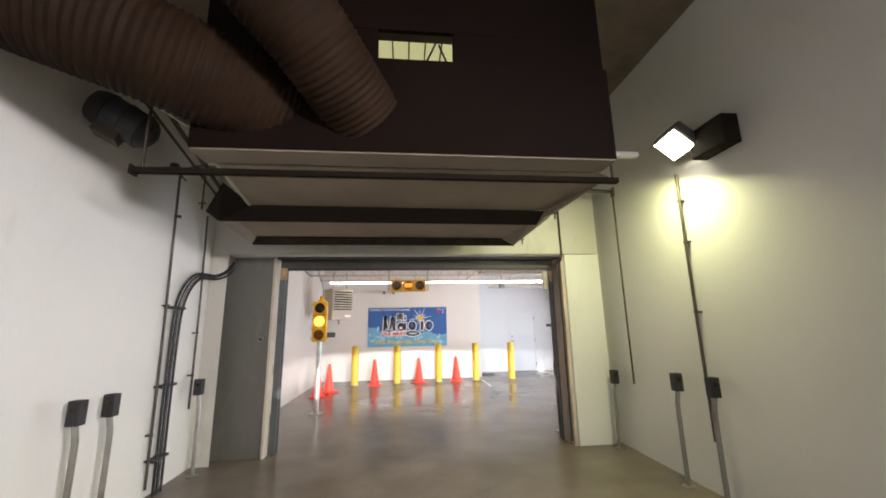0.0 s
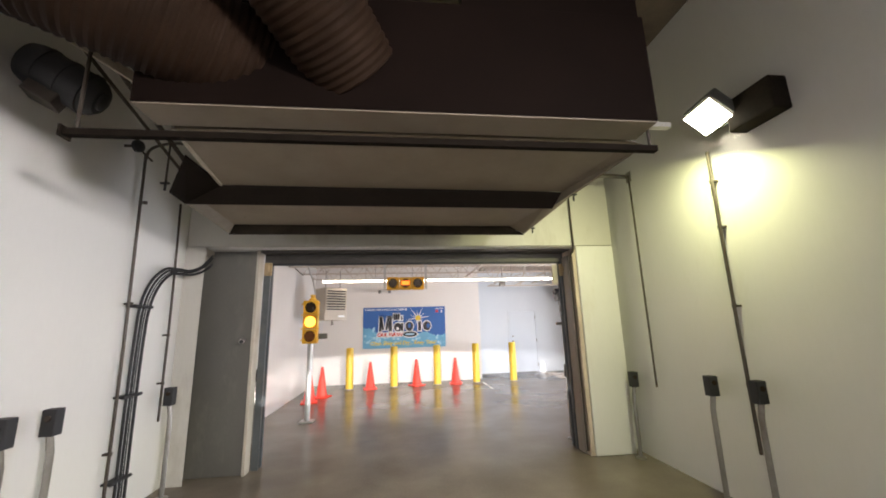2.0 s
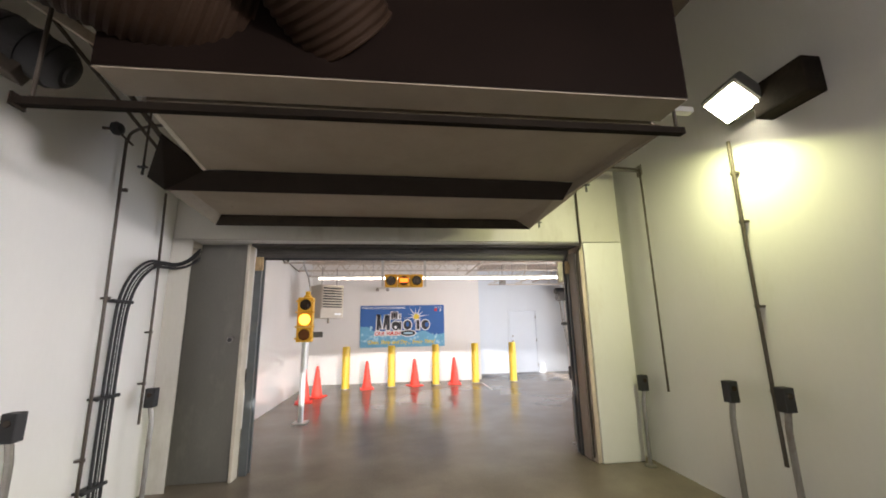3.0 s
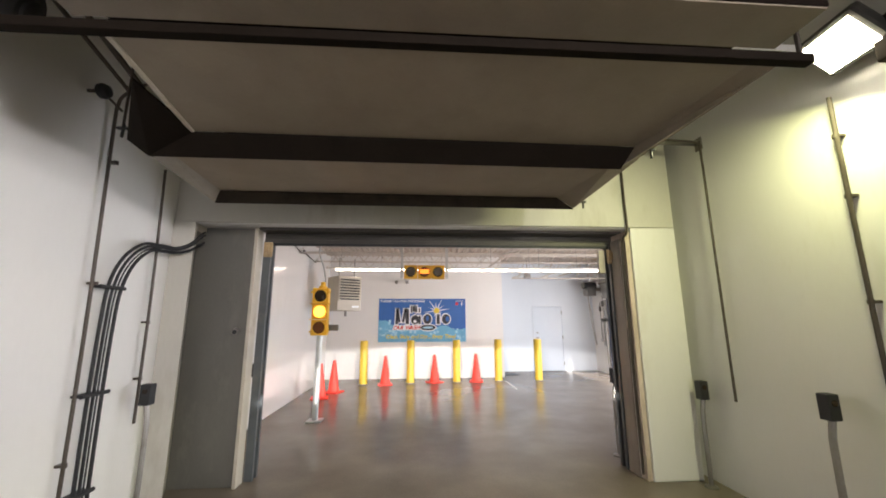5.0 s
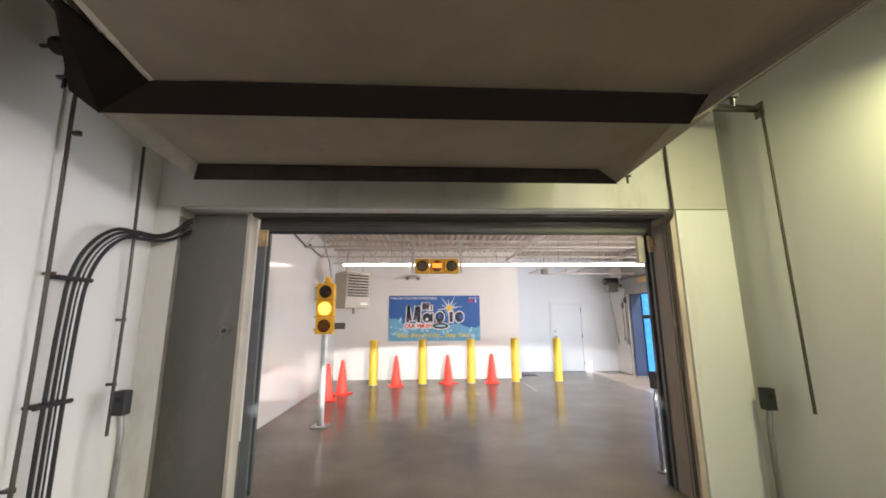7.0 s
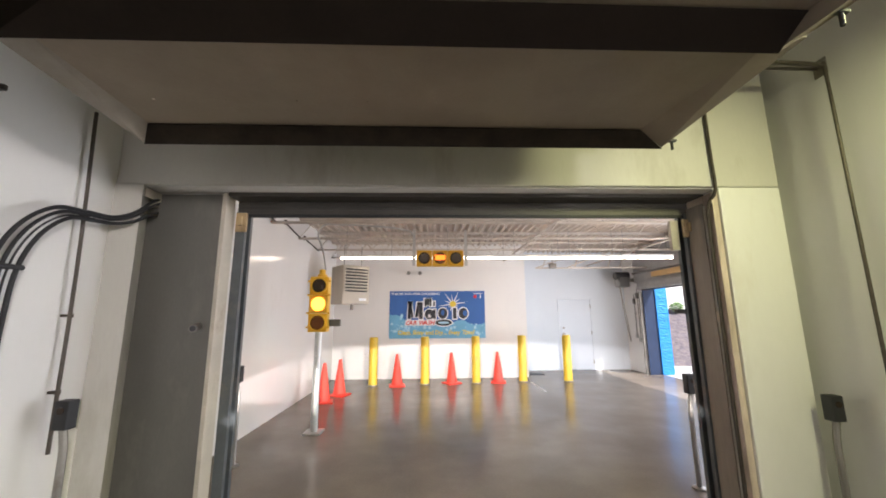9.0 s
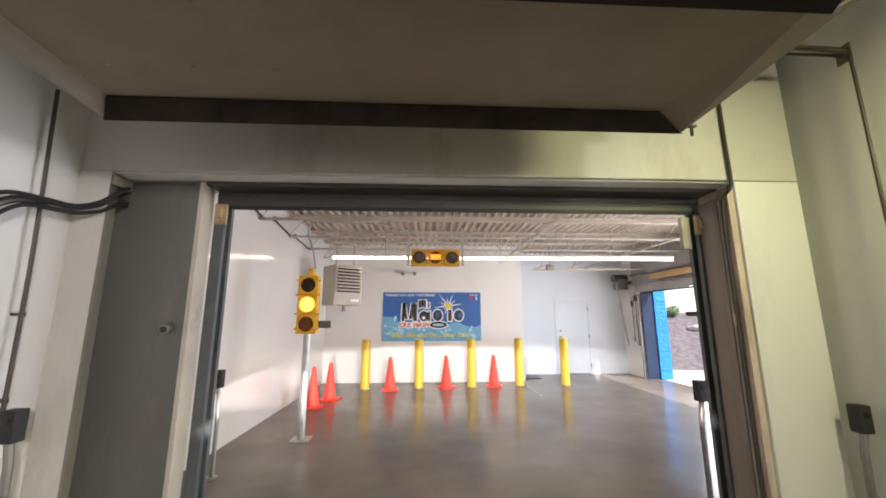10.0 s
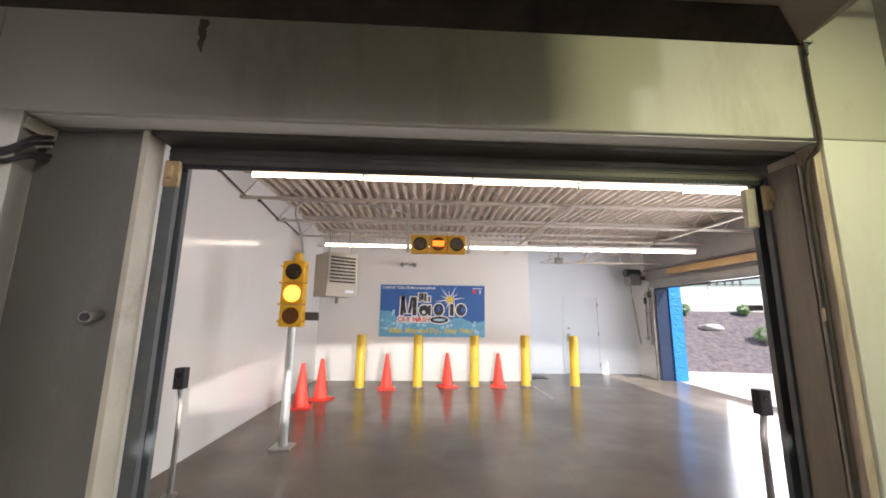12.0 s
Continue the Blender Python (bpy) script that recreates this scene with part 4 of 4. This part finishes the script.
plain_mark(0.028, BY - 0.0235, SIGN_WHITE)
plain_mark(0.0, BY - 0.0255, SIGN_BLACK)
for cx, cz, rx, rz, mat in ((-0.075, 1.575, 0.045, 0.045, SIGN_WHITE), (0.28, 1.66, 0.045, 0.075, SIGN_BLUE), (0.30, 1.40, 0.15, 0.032, SIGN_FOAM), (0.865, 1.64, 0.055, 0.075, SIGN_BLUE)):
    part("mark", flat(bmesh.new(), [(cx + rx * math.cos(a * 0.3927), cz + rz * math.sin(a * 0.3927)) for a in range(16)], BY - 0.0275, 0.001), mat, banner)


def lettering(words, x, z, size, width, mat, y, shear=0.0, bold=0.0, label=""):
    data = bpy.data.curves.new("lettering", "FONT")
    data.size, data.extrude, data.shear, data.offset = size, 0.0008, shear, bold
    ob = new("lettering", data)

    def wide(text):
        data.body = text
        bpy.context.view_layer.update()
        return ob.dimensions.x

    s = width / wide(words)
    for k, sign in enumerate(words):
        if sign == " ":
            continue
        start = wide(words[:k + 1]) - wide(sign)
        me = bpy.data.meshes.new_from_object(ob)
        me.transform(Matrix.Translation((x + start * s, y, z)) @ Matrix.Rotation(radians(90), 4, "X") @ Matrix.Diagonal((s, 1, 1, 1)))
        me.materials.clear()
        me.materials.append(mat)
        new("letter", me).parent = banner
    bpy.data.objects.remove(ob)


lettering("THANK YOU FOR CHOOSING", -1.08, 2.125, 0.085, 1.28, SIGN_WHITE, BY - 0.019, bold=0.002)
part("red_box", flat(bmesh.new(), [(-0.72, 1.33), (0.06, 1.33), (0.09, 1.475), (-0.69, 1.475)], BY - 0.0285, 0.001), SIGN_WHITE, banner)
lettering("CAR WASH", -0.70, 1.35, 0.15, 0.77, SIGN_RED, BY - 0.032, shear=0.25, bold=0.004)
lettering("Clean. Shiny and Dry... Every Time!", -0.90, 1.10, 0.15, 2.0, SIGN_GOLD, BY - 0.021, shear=0.15, bold=0.004)
bm = flat(bmesh.new(), [(1.10, 2.04), (1.18, 2.04), (1.18, 2.12), (1.10, 2.12)], BY - 0.019, 0.001)
part("corner_mark", bm, SIGN_RED, banner)
part("corner_mark", flat(bmesh.new(), [(1.27, 2.03), (1.30, 2.03), (1.30, 2.12), (1.27, 2.12)], BY - 0.019, 0.001), SIGN_WHITE, banner)
part("corner_bar", flat(bmesh.new(), [(1.10, 2.15), (1.34, 2.15), (1.34, 2.165), (1.10, 2.165)], BY - 0.019, 0.001), SIGN_WHITE, banner)

for x in (-0.62, -0.32):
    spot = empty_thing("wall_spotlight", (x, FARWALL, 2.72), "small grey unlit spotlight on the wall", "lamp", "wall spotlights")
    part("head", rod(bmesh.new(), (0, -0.16, -0.03), (0, -0.05, 0.0), 0.05, 0.04, seg=14), STEEL, spot)
    part("mount", rod(bmesh.new(), (0, 0, 0.0), (0, -0.06, 0.0), 0.03, seg=10), STEEL, spot)


def bollard(x, y):
    thing = empty_thing("bollard", (x, y, 0), "yellow plastic-sleeved steel bollard with a flat top", "bollard", "bollards before the wall")
    part("sleeve", lathe(bmesh.new(), [(0.100, 0.0), (0.102, 0.01), (0.100, 0.03), (0.100, 1.04), (0.097, 1.075), (0.085, 1.088)], 24), YELLOW, thing, smooth=True)
    part("foot_ring", lathe(bmesh.new(), [(0.118, 0.0), (0.118, 0.018), (0.104, 0.022)], 24), STEEL, thing)
    return thing


one = bollard(-1.38, 11.40)
for x, y in ((-0.175, 11.51), (1.05, 11.58), (2.20, 11.68), (3.30, 11.66)):
    copy_thing(one, pose(x, y, 0))


def cone(x, y, turn):
    thing = empty_thing("traffic_cone", (x, y, 0), "faded orange plastic traffic cone with a square base", "traffic cone", "cones before the wall")
    thing.rotation_euler = (0, 0, radians(turn))
    part("base", cube(-0.18, 0.18, -0.18, 0.18, 0.0, 0.028, bevel=0.010), ORANGE, thing)
    part("body", lathe(bmesh.new(), [(0.138, 0.028), (0.130, 0.042), (0.124, 0.055), (0.032, 0.695), (0.028, 0.708), (0.018, 0.710)], 28), ORANGE, thing, smooth=True)
    return thing


one = cone(-2.05, 9.74, 12)
for x, y, turn in ((-1.90, 10.36, -20), (-0.815, 11.32, 8), (0.46, 11.56, 30), (1.58, 11.62, -10)):
    copy_thing(one, pose(x, y, 0, 0, 0, turn))

# a pale line on the slab and a dark mat by the recess
solid("floor_line", cube(2.345, 2.385, 10.45, 11.60, 0.0005, 0.004), OUT_CONCRETE, "short pale worn line on the concrete floor", "line")
mat_thing = empty_thing("floor_mat", (2.80, 12.80, 0.0), "small dark rubber mat by the recessed wall", "mat")
part("sheet", cube(-0.22, 0.22, -0.16, 0.16, 0.0005, 0.012, bevel=0.004), BLACK, mat_thing)

# ---- drying room: service door, exit door ----
door = empty_thing("service_door", (0, 0, 0), "closed white steel service door with grey hinges", "door", kind="structure")
door.name = "door_2"
leaf = part("leaf", cube(DOOR_X0, DOOR_X1, RECESS - 0.010, RECESS + 0.075, 0.01, DOOR_H, bevel=0.004), DOOR_PAINT, door)
bm = cube(DOOR_X0 - 0.055, DOOR_X0 - 0.004, RECESS - 0.018, RECESS + 0.12, 0, DOOR_H + 0.055)
box(bm, DOOR_X1 + 0.004, DOOR_X1 + 0.055, RECESS - 0.018, RECESS + 0.12, 0, DOOR_H + 0.055)
box(bm, DOOR_X0 - 0.004, DOOR_X1 + 0.004, RECESS - 0.018, RECESS + 0.12, DOOR_H + 0.004, DOOR_H + 0.055)
part("frame", bm, WALL_DAYLIT, door)
bm = cube(DOOR_X0 + 0.04, DOOR_X0 + 0.13, RECESS - 0.024, RECESS - 0.008, 0.86, 1.06, bevel=0.004)
rod(bm, (DOOR_X0 + 0.085, RECESS - 0.02, 0.96), (DOOR_X0 + 0.085, RECESS - 0.08, 0.96), 0.028, 0.034, seg=14)
part("handle", bm, STEEL, leaf, "dull steel lever plate")
part("deadbolt", rod(bmesh.new(), (DOOR_X0 + 0.085, RECESS - 0.005, 1.20), (DOOR_X0 + 0.085, RECESS - 0.03, 1.20), 0.028, seg=14), STEEL, leaf)
for z in (0.18, 1.0, 1.78):
    part("hinge", rod(bmesh.new(), (DOOR_X1 + 0.002, RECESS - 0.016, z), (DOOR_X1 + 0.002, RECESS - 0.016, z + 0.11), 0.012, seg=8), STEEL, leaf)

exit_door = empty_thing("overhead_door", (0, 0, 0), "raised overhead door with tracks at the sunny exit", "door", kind="structure")
exit_door.name = "door_3"
part("header_panel", cube(EAST - 0.12, EAST - 0.04, OPEN_Y0 - 0.4, OPEN_Y1 + 0.05, OPEN_H - 0.03, OPEN_H + 0.16, bevel=0.006), HEADER, exit_door)
part("header_rail", cube(EAST - 0.15, EAST - 0.122, OPEN_Y0 - 0.4, OPEN_Y1 + 0.05, OPEN_H + 0.02, OPEN_H + 0.05), HEADER, exit_door)
# added sheet whose grey holds the shade of the wall above the exit
part("lintel_shade", cube(EAST - 0.05, EAST - 0.004, OPEN_Y0 - 0.4, OPEN_Y1 + 0.30, OPEN_H + 0.17, 3.40), HEADER, exit_door, "grey sheet added over the exit for the shaded wall")
# strip added over the reveal, dark in place of its shade
part("reveal_shade", cube(EAST - 0.02, EAST + 0.30, OPEN_Y1 - 0.03, OPEN_Y1 - 0.002, 0, OPEN_H), NAVY, exit_door, "dark blue strip for the shaded exit reveal")
part("header_seal", cube(EAST - 0.03, EAST, OPEN_Y0, OPEN_Y1, OPEN_H - 0.06, OPEN_H - 0.0), BLACK, exit_door)
bm = cube(EAST - 0.09, EAST - 0.02, OPEN_Y1 + 0.02, OPEN_Y1 + 0.06, 0, 2.2)
part("track", bm, STEEL, exit_door)
part("spring_shaft", rod(bmesh.new(), (EAST - 0.10, OPEN_Y0, 2.72), (EAST - 0.10, OPEN_Y1 + 0.25, 2.72), 0.03, seg=12), STEEL, exit_door)
solid("trim_beam", cube(EAST - 0.26, EAST - 0.16, OPEN_Y0 - 0.4, OPEN_Y1 - 0.9, 2.52, 2.64), WOOD, "varnished timber beam over the exit", "trim")
opener = empty_thing("door_operator", (EAST - 0.30, OPEN_Y1 + 0.42, 2.55), "dark motor operator of the overhead door", "motor")
part("motor", rod(bmesh.new(), (-0.22, 0, 0.12), (0.16, 0, 0.12), 0.11, seg=18), BLACK, opener)
part("motor_cap", rod(bmesh.new(), (-0.25, 0, 0.12), (-0.22, 0, 0.12), 0.085, 0.11, seg=18), PANEL, opener)
part("gearbox", cube(-0.16, 0.12, -0.14, 0.14, -0.20, 0.08, bevel=0.015), PANEL, opener)
part("chain_wheel", rod(bmesh.new(), (-0.20, -0.02, -0.08), (-0.165, -0.02, -0.08), 0.13, seg=20), STEEL, opener)
part("chain", sweep(bmesh.new(), curve_points([(-0.12, -0.08, -0.05), (-0.10, -0.06, -0.7), (0.05, 0.0, -1.6), (0.10, 0.05, -1.62), (0.02, 0.08, -0.8), (-0.12, 0.06, -0.05)], 8), 0.010, 6), STEEL, opener)
part("mount_arm", cube(0.10, 0.30, -0.03, 0.03, -0.05, 0.05), STEEL, opener)
for y, low, high, wide in ((12.70, 0.95, 2.30, 0.05), (12.88, 1.05, 2.15, 0.035)):
    drop = empty_thing("wall_conduit", (0, 0, 0), "thin grey conduit with a small switch box by the exit", "pipe", "conduits by the exit")
    part("tube", rod(bmesh.new(), (EAST - 0.025, y, low), (EAST - 0.025, y, high), 0.012, seg=8), STEEL, drop)
    part("switch_box", cube(EAST - 0.06, EAST - 0.001, y - wide, y + wide, low - 0.12, low, bevel=0.006), GALV, drop)
    part("pipe_clip", cube(EAST - 0.04, EAST - 0.001, y - 0.03, y + 0.03, (low + high) / 2, (low + high) / 2 + 0.02), STEEL, drop)
    part("junction", cube(EAST - 0.06, EAST - 0.001, y - wide * 0.8, y + wide * 0.8, high - 0.28, high - 0.12, bevel=0.006), PANEL, drop)

# ---- outside ----
pier = solid("wall_blue_jamb", cube(EAST + 0.310, EAST + 0.612, OPEN_Y1 - 0.050, OPEN_Y1 + 0.292, 0, 2.6), BLUE, "bright blue painted split-face block pier outside the exit", "wall")
block_r = random.Random(11)
for row in range(13):
    bm = cube(EAST + 0.302, EAST + 0.62, OPEN_Y1 - 0.06, OPEN_Y1 + 0.30, 0.2 * row + 0.001, 0.2 * row + 0.199, bevel=0.003)
    bmesh.ops.subdivide_edges(bm, edges=[e for e in bm.edges if e.calc_length() > 0.15], cuts=6, use_grid_fill=True)
    for v in bm.verts:
        if v.co.y < OPEN_Y1 - 0.055:
            v.co.y -= block_r.uniform(0, 0.013)
    part("block", bm, BLUE, pier)
bm = cube(-400, 400, -400, 400, -0.4, -0.012)
solid("ground", bm, OUT_CONCRETE, "sunlit pale concrete yard outside", "ground")
# mulch bank: its foot runs along a line, it rises to a crest, and pale ground climbs on beyond it
FOOT, AWAY, CREST = 15.18, (0.179, 0.984), 4.05


def bank_height(x, y):
    d = x * AWAY[0] + y * AWAY[1] - FOOT
    return -0.05 if d < 0 else min(d, CREST) * 0.445 + max(0.0, min(d - CREST, 12.0)) * 0.13


bm = bmesh.new()
grid = []
for i in range(61):
    row = []
    for j in range(29):
        x = 4.5 + 26 * i / 60
        d = -0.35 + (CREST + 0.5) * j / 28
        y = (d + FOOT - x * AWAY[0]) / AWAY[1]
        rough = noise.noise((x * 1.3, y * 1.3, 0)) * 0.05 + noise.noise((x * 4, y * 4, 2)) * 0.035 + noise.noise((x * 11, y * 11, 5)) * 0.02
        row.append(bm.verts.new((x, y, bank_height(x, y) + (rough if 0.1 < d < CREST else -0.02))))
    grid.append(row)
for i in range(60):
    for j in range(28):
        bm.faces.new((grid[i][j], grid[i + 1][j], grid[i + 1][j + 1], grid[i][j + 1]))
tagged(part("mulch_bank", bm, MULCH, None, "", True), "sloping bank of dark bark mulch beyond the yard", "bank", "", "structure")
corner = []
for x, d in ((-20, CREST - 0.1), (60, CREST - 0.1), (60, CREST + 16), (-20, CREST + 16)):
    y = (d + FOOT - x * AWAY[0]) / AWAY[1]
    corner.append((x, y, CREST * 0.445 + (d - CREST) * 0.13 - 0.03))
solid("ground_upper", slab(bmesh.new(), corner, 0.02), OUT_CONCRETE, "pale sunlit ground above the mulch bank", "ground")
fence = empty_thing("picket_fence", (0, 0, 0), "distant dark picket fence above the bank", "fence")
for k in range(44):
    x = 8 + 0.42 * k
    y = (CREST + 8.0 + FOOT - x * AWAY[0]) / AWAY[1]
    z = bank_height(x, y)
    if k % 7 < 5:
        part("picket", cube(x, x + 0.13, y, y + 0.05, z + 0.55, z + 1.55), PANEL, fence)
    if k % 7 == 0:
        part("post", cube(x, x + 0.1, y + 0.05, y + 0.15, z - 0.05, z + 1.6), WHITE_METAL, fence)
y0, y1 = [(CREST + 8.0 + FOOT - x * AWAY[0]) / AWAY[1] for x in (8, 26.4)]
for up in (0.62, 1.40):
    z0, z1 = bank_height(8, y0) + up, bank_height(26.4, y1) + up
    part("fence_rail", rod(bmesh.new(), (8, y0 + 0.07, z0), (26.5, y1 + 0.07, z1), 0.03, seg=6), PANEL, fence)

for x, y, sx, sy, sz in ((10.15, 16.2, 0.42, 0.28, 0.13),):
    bm = bmesh.new()
    bmesh.ops.create_icosphere(bm, subdivisions=3, radius=1)
    for v in bm.verts:
        v.co *= 1 + 0.35 * noise.noise(v.co * 1.3) + 0.1 * noise.noise(v.co * 4)
        v.co = Vector((v.co.x * sx, v.co.y * sy, v.co.z * sz))
    rock = tagged(part("boulder", bm, ROCK, None, "", True), "flat pale boulder lying on the mulch bank", "rock")
    rock.location = (x, y, bank_height(x, y) + 0.3 * sz)


def shrub(x, y, size, seed):
    thing = empty_thing("shrub", (x, y, bank_height(x, y)), "small leafy green shrub on the mulch bank", "shrub", "shrubs on the bank")
    r = random.Random(seed)
    bm = bmesh.new()
    for k in range(6):
        a = r.uniform(0, 6.28)
        rod(bm, (0, 0, -0.05), (math.cos(a) * size * 0.4, math.sin(a) * size * 0.4, size * r.uniform(0.5, 0.9)), 0.012, 0.005, seg=5)
    part("stems", bm, MULCH, thing)
    bm = bmesh.new()
    for k in range(420):
        d = Vector((r.gauss(0, 1), r.gauss(0, 1), r.gauss(0, 1))).normalized() * r.uniform(0.35, 1.0) ** 0.6
        c = Vector((d.x * size * 0.6, d.y * size * 0.6, size * (0.55 + 0.45 * d.z)))
        u = Vector((r.gauss(0, 1), r.gauss(0, 1), r.gauss(0, 1))).normalized() * 0.05
        w = u.orthogonal().normalized() * 0.022
        bm.faces.new([bm.verts.new(c - u), bm.verts.new(c + w), bm.verts.new(c + u), bm.verts.new(c - w)])
    part("leaves", bm, LEAF, thing)


shrub(9.93, 17.3, 0.45, 1)
shrub(12.05, 16.9, 0.45, 2)
shrub(10.99, 15.0, 0.60, 3)
